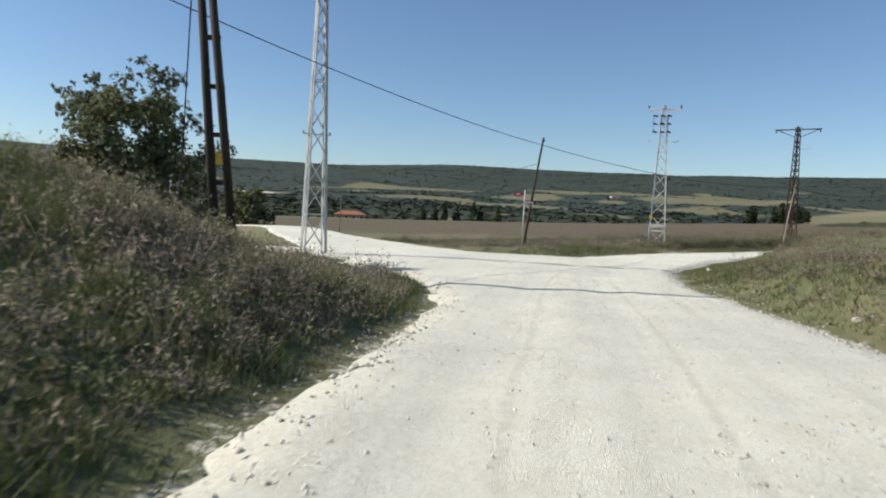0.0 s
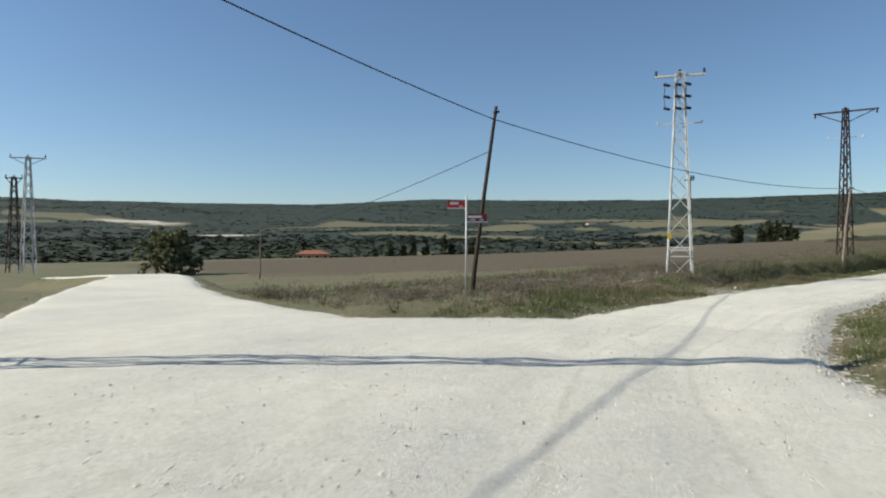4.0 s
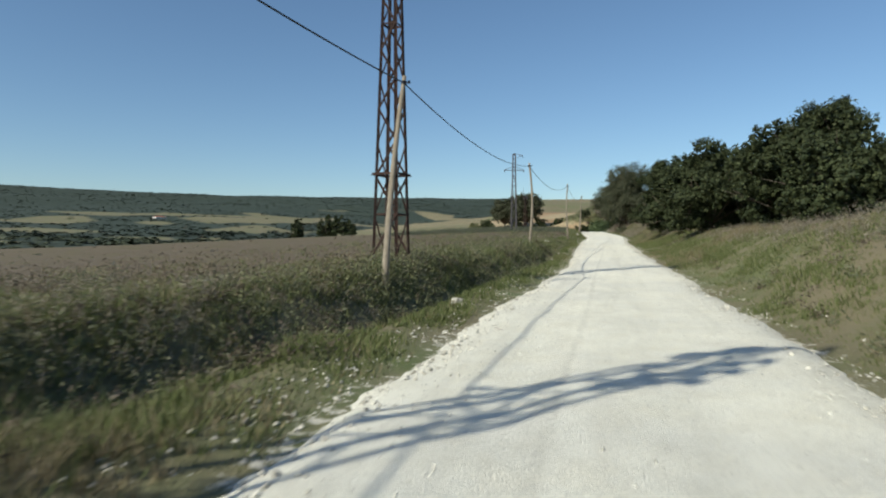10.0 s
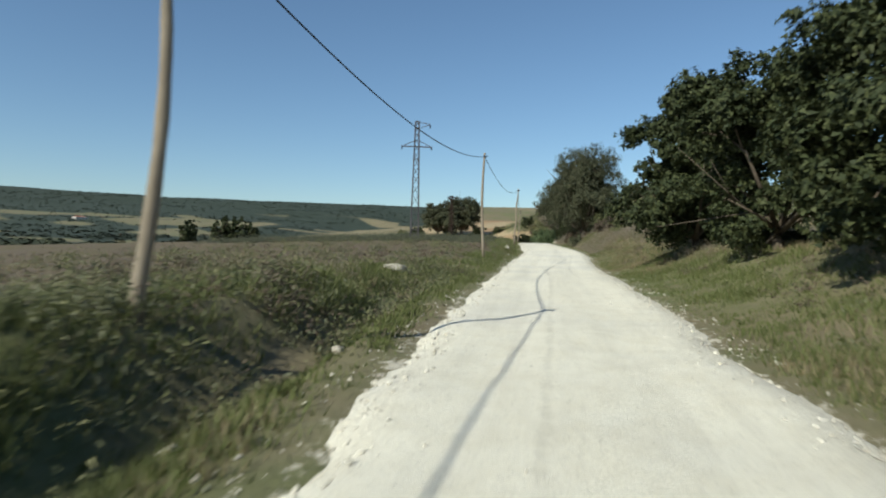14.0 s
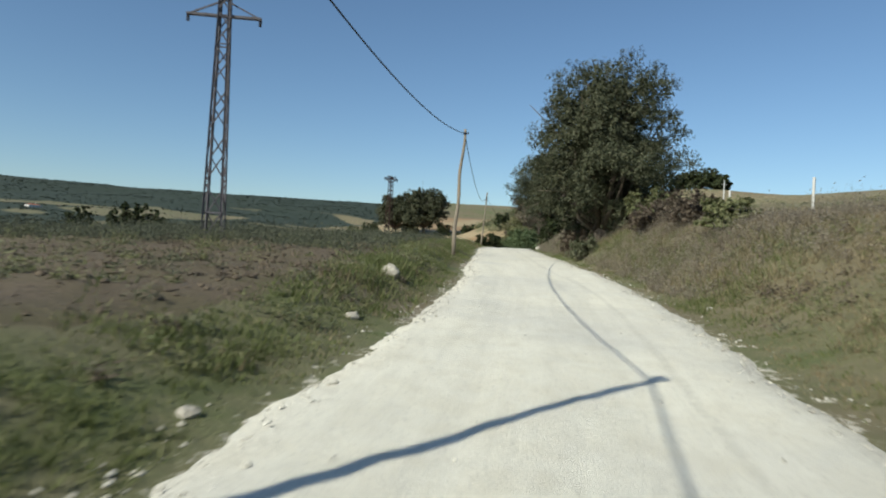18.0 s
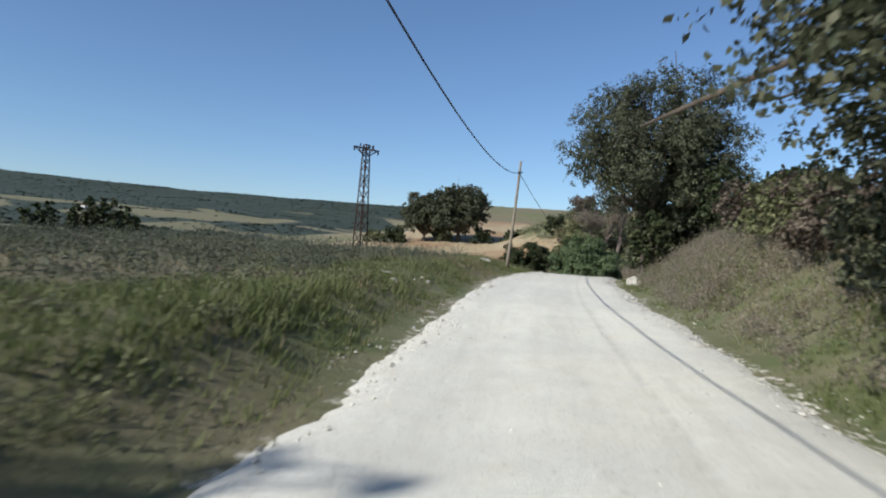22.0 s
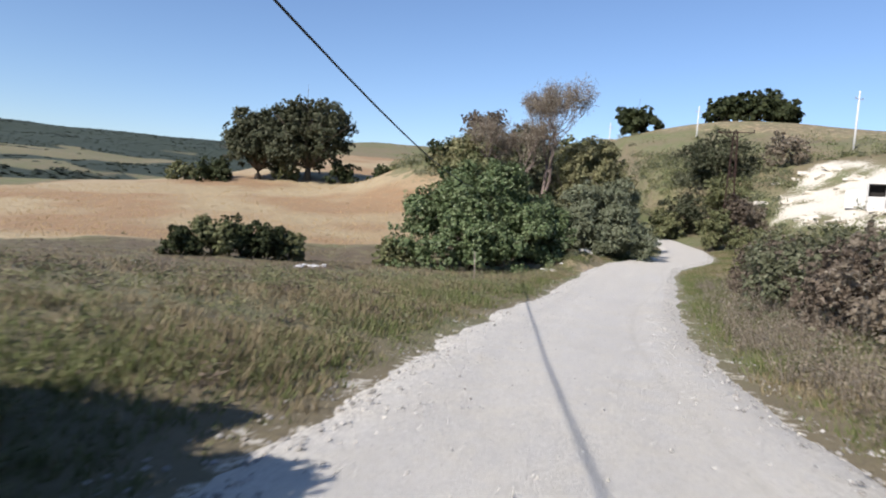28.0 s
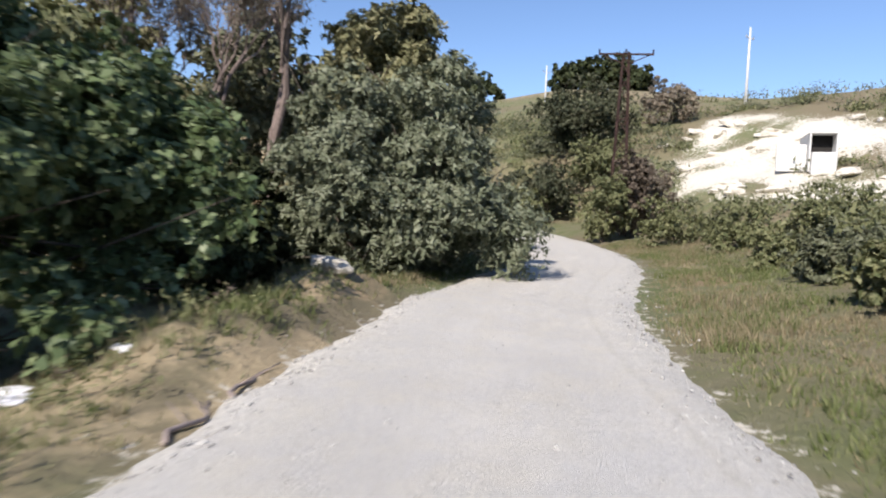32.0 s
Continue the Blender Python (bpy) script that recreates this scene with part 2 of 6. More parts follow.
DUSTY_LEAF = leafy("dusty_broad_leaves", (0.085, 0.095, 0.05), (0.145, 0.155, 0.088), (0.235, 0.24, 0.155))
OAK_DUSTY = leafy("dusty_oak_leaves", (0.037, 0.047, 0.022), (0.072, 0.080, 0.042), (0.15, 0.148, 0.09), through=0.15)
FIG_LEAF = leafy("fig_leaves", (0.075, 0.115, 0.045), (0.135, 0.185, 0.08), (0.245, 0.29, 0.15), rough=0.5)
OLIVE_LEAF = leafy("olive_leaves", (0.12, 0.14, 0.08), (0.19, 0.21, 0.13), (0.28, 0.295, 0.20))
BRAMBLE_LEAF = leafy("bramble_leaves", (0.095, 0.112, 0.045), (0.18, 0.19, 0.085), (0.29, 0.285, 0.15))
DRY_TWIG = leafy("dry_brown_weeds", (0.20, 0.165, 0.12), (0.32, 0.27, 0.205), (0.48, 0.425, 0.33), rough=0.9, through=0.5)
FAR_LEAF = leafy("distant_wood_leaves", (0.027, 0.039, 0.026), (0.032, 0.044, 0.030), (0.040, 0.052, 0.035), rough=0.95, through=0)
VALLEY_LEAF = leafy("valley_tree_leaves", (0.042, 0.055, 0.030), (0.060, 0.072, 0.040), (0.085, 0.095, 0.055), rough=0.9, through=0)
GRASS_GREEN = leafy("green_grass_blades", (0.085, 0.108, 0.032), (0.145, 0.172, 0.058), (0.235, 0.240, 0.112), rough=0.7, through=0.3)
GRASS_DRY = leafy("dry_grass_blades", (0.17, 0.14, 0.08), (0.27, 0.22, 0.13), (0.39, 0.33, 0.205), rough=0.8, through=0.3)
BROWN_WEED = leafy("brown_dusty_weeds", (0.085, 0.066, 0.048), (0.155, 0.122, 0.09), (0.25, 0.205, 0.155), rough=0.9, through=0.3)
GREY_WEED = leafy("grey_green_field_weeds", (0.062, 0.070, 0.045), (0.105, 0.115, 0.076), (0.17, 0.175, 0.125), rough=0.85, through=0.2)
STRAW = leafy("straw_stubble", (0.34, 0.24, 0.12), (0.48, 0.36, 0.19), (0.58, 0.45, 0.26), rough=0.8, through=0.1)

# ---- plan of the land ----
ROAD_PTS = [(-3.5, -30, -1.3), (0.4, 0, -1.45), (1.8, 8.2, -1.57), (3.6, 17.2, -1.65), (6.4, 26.8, -1.98), (9.2, 31.6, -2.05),
            (13.0, 36.2, -1.95), (22.8, 45.7, -1.97), (35.3, 56.0, -1.75), (49.1, 66.8, -1.25), (63.5, 78.3, -0.62),
            (77.1, 89.4, -0.23), (90.3, 99.8, 0.49), (102.6, 111.0, 1.13), (114.2, 121.8, 1.73), (124.8, 130.2, 2.06),
            (136.1, 137.7, 1.85), (148.2, 144.6, 1.2), (162.0, 150.3, 0.85), (173, 154.6, 0.8), (186, 157.4, 0.9), (198, 162.5, 1.1), (212, 171.5, 1.6)]
BRANCH_PTS = [(4.5, 25, -1.9), (-1.5, 31.5, -2.0), (-6.0, 39.0, -2.0), (-9.8, 48, -2.0), (-13.4, 58, -2.05), (-19, 68, -2.4), (-30, 80, -3.2)]


def spline(pts, step=0.5):
    p = [Vector(q) for q in pts]
    p = [p[0] * 2 - p[1]] + p + [p[-1] * 2 - p[-2]]
    out = []
    for i in range(1, len(p) - 2):
        n = max(2, int((p[i + 1] - p[i]).length / step))
        for k in range(n):
            t = k / n
            a, b, c, d = p[i - 1], p[i], p[i + 1], p[i + 2]
            out.append(0.5 * (2 * b + (c - a) * t + (2 * a - 5 * b + 4 * c - d) * t * t + (3 * b - a - 3 * c + d) * t ** 3))
    out.append(p[-2])
    return np.array([tuple(v) for v in out])


MAIN, BRANCH = spline(ROAD_PTS), spline(BRANCH_PTS)
ARC = np.r_[0, np.cumsum(np.hypot(*np.diff(MAIN[:, :2], axis=0).T))]


def nearest(line, x, y):
    """Distance to the left of a line, the index of its nearest sample."""
    x, y = np.asarray(x, float).ravel(), np.asarray(y, float).ravel()
    k = np.empty(len(x), int)
    few = line[::12]
    step = np.arange(-12, 13)
    for i in range(0, len(x), 20000):
        s = slice(i, i + 20000)
        c = np.argmin((x[s, None] - few[None, :, 0]) ** 2 + (y[s, None] - few[None, :, 1]) ** 2, 1) * 12
        c = (c[:, None] + step[None]).clip(0, len(line) - 1)
        q = np.argmin((x[s, None] - line[c, 0]) ** 2 + (y[s, None] - line[c, 1]) ** 2, 1)
        k[s] = c[np.arange(len(c)), q]
    tang = np.gradient(line[:, :2], axis=0)
    tang /= np.linalg.norm(tang, axis=1, keepdims=True)
    dx, dy = x - line[k, 0], y - line[k, 1]
    side = tang[k, 0] * dy - tang[k, 1] * dx
    return np.sign(side) * np.hypot(dx, dy), k


def smooth(a, b, v):
    t = np.clip((v - a) / (b - a), 0, 1)
    return t * t * (3 - 2 * t)


def lumps(x, y, scale, seed=0):
    """Cheap value noise, -1 to 1."""
    x, y = np.asarray(x) / scale, np.asarray(y) / scale
    xi, yi = np.floor(x).astype(np.int64), np.floor(y).astype(np.int64)
    fx, fy = x - xi, y - yi
    fx, fy = fx * fx * (3 - 2 * fx), fy * fy * (3 - 2 * fy)

    def h(i, j):
        n = (i * 374761393 + j * 668265263 + seed * 974634777) & 0x7FFFFFFF
        n = ((n ^ (n >> 13)) * 1274126177) & 0x7FFFFFFF
        return ((n ^ (n >> 16)) & 0xFFFF) / 32767.5 - 1
    return (h(xi, yi) * (1 - fx) + h(xi + 1, yi) * fx) * (1 - fy) + (h(xi, yi + 1) * (1 - fx) + h(xi + 1, yi + 1) * fx) * fy


def rough2(x, y, scale, seed=0):
    return lumps(x, y, scale, seed) + 0.5 * lumps(x, y, scale / 2.1, seed + 1) + 0.25 * lumps(x, y, scale / 4.3, seed + 2)


AX, AY = 0.705, 0.709


def along_across(x, y):
    return AX * x + AY * y, -AY * x + AX * y


def road_edge(x, y):
    """Positive inside the gravel, in metres from its edge."""
    s, k = nearest(MAIN, x, y)
    y0 = MAIN[k, 1]
    left = np.interp(y0, [-30, 0, 11, 14, 15.5, 17.5, 20, 24, 27, 31, 33.5, 36, 46, 56, 64, 73, 92, 108, 119, 129, 140, 147, 151, 160],
                     [2.3, 2.35, 2.5, 3.3, 4.4, 6.4, 8.3, 8.3, 6.3, 4.0, 3.0, 2.6, 2.7, 2.4, 1.9, 2.3, 2.6, 2.5, 2.1, 2.3, 2.4, 2.2, 2.7, 2.5])
    right = np.interp(y0, [-30, 5, 12, 17, 23, 30, 36, 46, 58, 64, 70, 92, 108, 120, 129, 147, 151, 160],
                      [4.2, 4.6, 4.0, 3.2, 3.2, 3.0, 2.6, 2.5, 2.8, 2.5, 2.1, 2.4, 2.7, 2.7, 2.3, 2.0, 1.8, 1.9])
    d = np.where(s > 0, left - s, right + s)
    s2, k2 = nearest(BRANCH, x, y)
    d2 = np.interp(BRANCH[k2, 1], [25, 33, 40, 60], [4.0, 4.2, 3.2, 2.3]) - np.abs(s2)
    x, y = np.asarray(x).ravel(), np.asarray(y).ravel()
    d3 = 5.2 - np.hypot((x - 0.5), (y - 28.5) * 0.9)
    d4 = 4.5 - np.hypot((x + 6.5) * 0.8, (y - 27.5) * 1.3)
    d5 = np.minimum.reduce([34.4 - y, x + 3.0, y - 22.0, 7.6 - x])
    return np.maximum.reduce([d, d2, d3, d4, d5]) + 0.11 * rough2(x, y, 2.6, 5) + 0.09 * rough2(x, y, 0.7, 9)


def height(x, y):
    shape = np.shape(x)
    x, y = np.asarray(x, float).ravel(), np.asarray(y, float).ravel()
    a, o = along_across(x, y)
    s, k = nearest(MAIN, x, y)
    arc, y0, zr = ARC[k], MAIN[k, 1], MAIN[k, 2]
    # field level to the left
    zf = np.interp(a, [-60, 15, 31, 63, 88, 118, 145, 185, 203, 218, 232, 245, 270, 292, 900],
                   [-1.2, -1.75, -1.7, -1.35, -0.65, 0.2, 1.45, 2.65, 1.9, 0.5, -0.1, 0.6, 3.0, 4.8, 8])
    zf = zf - 0.045 * np.clip(o - 20, 0, 400) + np.interp(a, [292, 350, 374, 460, 900, 3500], [0, 9.5, 14, 22, 40, 160]) * (1 - smooth(15, 60, o))
    by_ditch = np.interp(arc, [72, 84, 128, 138], [0, 1, 1, 0])
    ditch = np.interp(arc, [80, 91, 97.6, 112, 120, 135], [5.2, 5.1, 4.35, 3.7, 3.5, 3.9])
    rise = (s - (np.interp(arc, [158, 166, 185, 198, 214, 224], [2.6, 2.3, 2.3, 2.2, 2.2, 2.6]) * (1 - by_ditch) + (ditch + 0.1) * by_ditch)) / (np.interp(arc, [158, 166, 185, 198, 214, 224], [3.4, 1.6, 1.6, 1.4, 1.4, 3.4]) - 2.2 * by_ditch)
    left = zr + (zf - zr) * smooth(0, 1, rise)
    left = left - 0.55 * by_ditch * np.exp(-((s - ditch) / 0.6) ** 2)
    left = left + 0.16 * by_ditch * np.exp(-((s - ditch - 1.5) / 0.8) ** 2)
    mound = 2.1 * (1 - smooth(8.5, 14.5, y)) * smooth(1.9, 8.6, s) * (y < 40)
    left = left + mound + 0.9 * smooth(10, 20, s) * (1 - smooth(12, 22, y)) * (x < 20)
    # bank and hill to the right
    bank = np.interp(arc, [0, 30, 52, 56, 64, 72, 90, 100, 110, 125, 145, 160, 172, 182, 205, 215, 225, 240, 262, 400],
                     [0.9, 1.1, 1.0, 0.5, 0.5, 1.7, 2.1, 2.1, 1.7, 1.3, 1.5, 2.0, 2.2, 2.4, 2.7, 2.4, 1.6, 1.2, 0.6, 0.6])
    r = -s
    right = zr + bank * smooth(2.6, 7.2, r) + 0.075 * np.clip(r - 7, 0, 60)
    up = x - 0.35 * (y - 150)
    hill = np.interp(up, [150, 190, 200, 212, 222, 233, 245, 290, 400, 900, 4000], [0, 0.4, 2.0, 6.5, 11.5, 15.3, 17.1, 23.5, 38, 65, 200])
    hill = hill + 6 * np.exp(-((x - 276) / 25) ** 2 - ((y - 189) / 27) ** 2) + 6 * np.exp(-((x - 300) / 30) ** 2 - ((y - 242) / 26) ** 2)
    z = np.where(s > 0, left, right)
    z = np.where(up > 180, np.maximum(z, hill * smooth(3, 12, np.abs(s)) + np.where(s > 0, -3, 0)), z)
    # knoll behind the thicket at the bend
    z = z + 8.5 * np.exp(-((x - 204) / 14) ** 2 - ((y - 192) / 14) ** 2)
    # valley and far ridge
    d = np.hypot(x - 60, y - 70)
    far = np.interp(d, [0, 150, 230, 320, 450, 800, 1270, 1900, 2600, 3200, 4000], [0, -2, -6.5, -10, -6, 12, 40, 98, 168, 182, 160])
    far = far + rough2(x, y, 420, 3) * smooth(500, 1400, d) * 9
    far = far + 19 * smooth(-14, 6, np.degrees(np.arctan2(x - 60, y - 70))) * smooth(1500, 2400, d)
    w = w_left(a, o)
    z = z * (1 - w) + far * w
    # the ground lies lower under the gravel, and is uneven beside it
    e = road_edge(x, y)
    near = smooth(-1.5, -0.2, e)
    z = z * (1 - near) + (road_height(x, y) - 0.02) * near
    z = z - 0.10 * smooth(-0.8, 0.0, e)
    z = z + (0.035 * rough2(x, y, 1.4, 11) + 0.09 * rough2(x, y, 3.7, 12)) * smooth(0.2, -1.5, e)
    plough = field_of(x, y)[0]
    z = z + 0.07 * rough2(x, y, 0.9, 21) * plough
    for px, py, r, h in ((171.0, 158.3, 1.5, 0.7), (168.2, 157.2, 1.6, 0.5), (166.2, 156.6, 1.3, 0.35)):
        z = z + h * np.exp(-((x - px) ** 2 + (y - py) ** 2) / r ** 2) * (1 + 0.35 * rough2(x, y, 0.9, 71)) * smooth(0.0, -0.8, e)
    return z.reshape(shape)


def road_height(x, y):
    s, k = nearest(MAIN, x, y)
    s2, k2 = nearest(BRANCH, x, y)
    w = smooth(5, 12, np.abs(s))
    z = MAIN[k, 2] * (1 - w) + BRANCH[k2, 2] * w
    ruts = -0.03 * (np.exp(-((s - 1.0) / 0.3) ** 2) + np.exp(-((s + 0.7) / 0.3) ** 2)) * (np.abs(s) < 3)
    return z + ruts + 0.012 * rough2(x, y, 0.6, 31) + 0.02 * rough2(x, y, 2.5, 32)


def field_of(x, y):
    """Shares of ploughed soil, stubble, wood and bare chalk."""
    x, y = np.asarray(x, float).ravel(), np.asarray(y, float).ravel()
    a, o = along_across(x, y)
    s, k = nearest(MAIN, x, y)
    arc = ARC[k]
    d = np.hypot(x - 60, y - 70)
    edge = np.interp(arc, [60, 75, 95, 120, 142, 150, 165, 178, 190, 210, 230, 245, 260], [22, 12, 9.5, 8, 5.2, 4.3, 4.3, 5.0, 12, 9, 7, 9, 13])
    plough = smooth(edge - 0.6, edge + 0.6, s + 0.8 * rough2(x, y, 5, 41)) * smooth(46, 84, a + 6 * rough2(x, y, 9, 43)) * (1 - smooth(262, 268, a)) * (1 - smooth(140, 170, o))
    weeds = smooth(172, 184, a) * (1 - smooth(203, 213, a)) * (1 - smooth(24, 34, s))
    plough = plough * (1 - 0.75 * weeds) * (1 - 0.45 * smooth(203, 213, a))
    stub = smooth(12.5, 13.5, s) * smooth(232, 236, a + 0.4 * (o - 20)) * (1 - smooth(345, 350, a)) * smooth(-16, -10, o) * (1 - smooth(44, 54, o))
    stub = stub * (1 - np.exp(-((x - 204) / 15) ** 2 - ((y - 192) / 15) ** 2))
    plough = plough * (1 - stub)
    patch = rough2(x, y, 170, 51)
    forest = smooth(240, 330, d) * np.clip(1.0 - 1.2 * smooth(0.55, 0.75, patch) * (1 - smooth(1500, 1900, d)), 0, 1) * (w_left(a, o) > 0.5)
    stub2 = smooth(0.75, 0.9, patch) * smooth(300, 400, d) * (1 - smooth(1300, 1600, d)) * 0.2
    up = x - 0.35 * (y - 150)
    pale = np.maximum.reduce([1.3 - np.hypot((x - px) / rx, (y - py) / ry) for px, py, rx, ry in ((-258, 880, 62, 34), (-560, 1330, 110, 50), (-235, 840, 34, 26))])
    strip = np.maximum.reduce([1.4 - np.hypot((x - px) / rx, (y - py) / ry) for px, py, rx, ry in ((455, 1130, 130, 70), (190, 690, 60, 22), (560, 1240, 120, 40), (60, 620, 46, 16), (215, 390, 60, 14))])
    chalk = smooth(203, 207, up) * (1 - smooth(222, 229, up)) * smooth(136, 142, y) * (1 - smooth(157, 163, y)) * (0.60 + 0.40 * rough2(x, y, 3.5, 61))
    stub = np.maximum(stub, stub2)
    scar = 0.9 * np.exp(-(((x - 268) / 6.5) ** 2 + ((y - 216) / 5.5) ** 2) ** 2)
    bare = np.maximum(0.62 * np.exp(-(((x - 165.5) / 4.2) ** 2 + ((y - 155.2) / 1.7) ** 2) ** 2), 0.5 * np.exp(-(((x - 182) / 8) ** 2 + ((y - 153 - 0.25 * (x - 182)) / 1.4) ** 2) ** 2))
    stub = np.maximum(stub, bare)
    spill = 0.52 * np.exp(-(((x - 14.4) / 3.2) ** 2 + ((y - 43.6) / 2.4) ** 2) ** 2)
    banks = sum(0.6 * np.exp(-(((x - px) / 1.7) ** 2 + ((y - py) / 0.9) ** 2) ** 2) for px, py in ((175.5, 147.4), (179.5, 148.2), (184.0, 149.4), (188.5, 151.3), (193.0, 153.6)))
    chalk = np.maximum.reduce([chalk, banks, scar, spill, np.clip(pale, 0, 0.75), 0.46 * smooth(-0.55, 0.0, road_edge(x, y))])
    stub = np.maximum(stub, np.clip(strip, 0, 0.4))
    stub = np.maximum(stub, 0.62 * np.exp(-(((x - 169.5) / 3.4) ** 2 + ((y - 157.8) / 1.6) ** 2) ** 2))
    forest = forest * (pale < 0.3) * (strip < 0.4)
    hillstub = smooth(238, 250, up) * 0.46
    return plough, np.maximum(stub, hillstub), forest, chalk


def w_left(a, o):
    """Share of the open valley and its far ridge."""
    w = smooth(70, 220, o - 0.35 * np.clip(a - 190, 0, 400))
    return np.maximum(w, smooth(-10, 100, o) * smooth(1100, 1900, a))


def gh(x, y):
    return float(height(np.array([x]), np.array([y]))[0])


def fast_mesh(name, verts, faces, materials, smooth_it=False):
    """A mesh from numpy arrays: verts (n, 3), faces (m, 3 or 4)."""
    me = bpy.data.meshes.new(name)
    verts, faces = np.asarray(verts, np.float32), np.asarray(faces, np.int32)
    n = faces.shape[1]
    me.vertices.add(len(verts))
    me.vertices.foreach_set("co", verts.ravel())
    me.loops.add(faces.size)
    me.loops.foreach_set("vertex_index", faces.ravel())
    me.polygons.add(len(faces))
    me.polygons.foreach_set("loop_start", np.arange(0, faces.size, n, dtype=np.int32))
    me.update(calc_edges=True)
    for m in materials if isinstance(materials, (list, tuple)) else [materials]:
        me.materials.append(m)
    if smooth_it:
        me.shade_smooth()
    return me


def set_attr(me, name, values):
    at = me.attributes.new(name, "FLOAT", "POINT")
    at.data.foreach_set("value", np.asarray(values, np.float32))


def lines_of(lo, hi, step, reach, grow=1.13):
    v = list(np.arange(lo, hi, step))
    for sign, start in ((1, hi), (-1, lo)):
        p, st, ext = start, step, []
        while abs(p - start) < reach:
            p += sign * st
            st = min(st * grow, 60)
            ext.append(p)
        v = v + ext if sign > 0 else ext[::-1] + v
    return np.array(v)


def build_ground():
    la, lo = lines_of(-25, 275, 0.62, 3900), lines_of(-38, 38, 0.58, 3900)
    ga, go = np.meshgrid(la, lo, indexing="ij")
    x, y = AX * ga - AY * go, AY * ga + AX * go
    z = height(x, y)
    v = np.stack([x, y, z], -1).reshape(-1, 3)
    n, m = ga.shape
    i = np.arange(n * m).reshape(n, m)
    f = np.stack([i[:-1, :-1], i[1:, :-1], i[1:, 1:], i[:-1, 1:]], -1).reshape(-1, 4)
    me = fast_mesh("ground", v, f, GROUND, True)
    for name, val in zip(("plough", "stubble", "forest", "chalk"), field_of(v[:, 0], v[:, 1])):
        set_attr(me, name, val)
    ob = new("ground", me)
    tagged(ob, "rough grass verges, ploughed soil, stubble and distant wooded hills", "ground", kind="structure")


def build_road():
    st = 0.3
    xs, ys = np.arange(-40, 216, st), np.arange(-32, 182, st)
    gx, gy = np.meshgrid(xs, ys, indexing="ij")
    n, m = gx.shape
    e = np.full(gx.size, -9.0)
    a, o = along_across(gx.ravel(), gy.ravel())
    keep = np.abs(nearest(MAIN[::4], gx, gy)[0]) < 16
    keep |= np.abs(nearest(BRANCH[::4], gx, gy)[0]) < 6
    e[keep] = road_edge(gx.ravel()[keep], gy.ravel()[keep])
    e = e.reshape(n, m)
    verts, faces, index = [], [], {}

    def vert(key, p):
        if key not in index:
            index[key] = len(verts)
            verts.append(p)
        return index[key]
    inside = e > 0
    cells = np.argwhere(inside[:-1, :-1] | inside[1:, :-1] | inside[1:, 1:] | inside[:-1, 1:])
    for i, j in cells:
        ring = ((i, j), (i + 1, j), (i + 1, j + 1), (i, j + 1))
        poly = []
        for q in range(4):
            p0, p1 = ring[q], ring[(q + 1) % 4]
            e0, e1 = e[p0], e[p1]
            if e0 > 0:
                poly.append(vert(p0, (xs[p0[0]], ys[p0[1]])))
            if (e0 > 0) != (e1 > 0):
                t = e0 / (e0 - e1)
                key = (p0, p1) if p0 < p1 else (p1, p0)
                poly.append(vert(key, (xs[p0[0]] + t * (xs[p1[0]] - xs[p0[0]]), ys[p0[1]] + t * (ys[p1[1]] - ys[p0[1]]))))
        if len(poly) > 2:
            faces.append(poly)
    v = np.array(verts)
    ee = road_edge(v[:, 0], v[:, 1])
    gz = height(v[:, 0], v[:, 1])
    w = smooth(0, 0.45, ee)
    z = (gz - 0.05) * (1 - w) + road_height(v[:, 0], v[:, 1]) * w
    me = bpy.data.meshes.new("road")
    me.from_pydata(np.c_[v, z].tolist(), [], faces)
    me.materials.append(ROAD)
    me.shade_smooth()
    s, k = nearest(MAIN, v[:, 0], v[:, 1])
    set_attr(me, "grey", smooth(185, 245, ARC[k]) * 0.85)
    wander = 0.25 * lumps(ARC[k], 0 * s, 14, 4)
    set_attr(me, "across", s)
    set_attr(me, "loose", np.clip(smooth(0.9, 0.1, ee) + 0.25 * (ARC[k] > 200) + 0.5 * (ARC[k] < 64), 0, 1) * np.clip(0.6 + 0.6 * rough2(v[:, 0], v[:, 1], 2.5, 61), 0, 1))
    set_attr(me, "along", ARC[k])
    set_attr(me, "tyre_a", np.where((ARC[k] > 30) & (ARC[k] < 150), s - 0.55 - wander, 9))
    set_attr(me, "tyre_b", np.where((ARC[k] > 140) | (ARC[k] < 75), s + 0.85 + wander + 0.2 * np.sin(ARC[k] / 5), 9))
    tagged(new("road", me), "white crushed limestone track with wheel marks", "road", kind="structure")


build_ground()
build_road()

# ---- helpers for things ----


def part(name, me, parent, label=""):
    ob = new(name, me)
    ob.parent = parent
    if label:
        ob["label"] = label
    return ob


def thing(name, at, label, category, group=""):
    ob = new(name)
    ob.location = at
    ob.empty_display_size = 0.2
    return tagged(ob, label, category, group)


def bm_mesh(name, bm, material, smooth_it=False):
    me = bpy.data.meshes.new(name)
    bm.to_mesh(me)
    bm.free()
    me.materials.append(material)
    if smooth_it:
        me.shade_smooth()
    return me


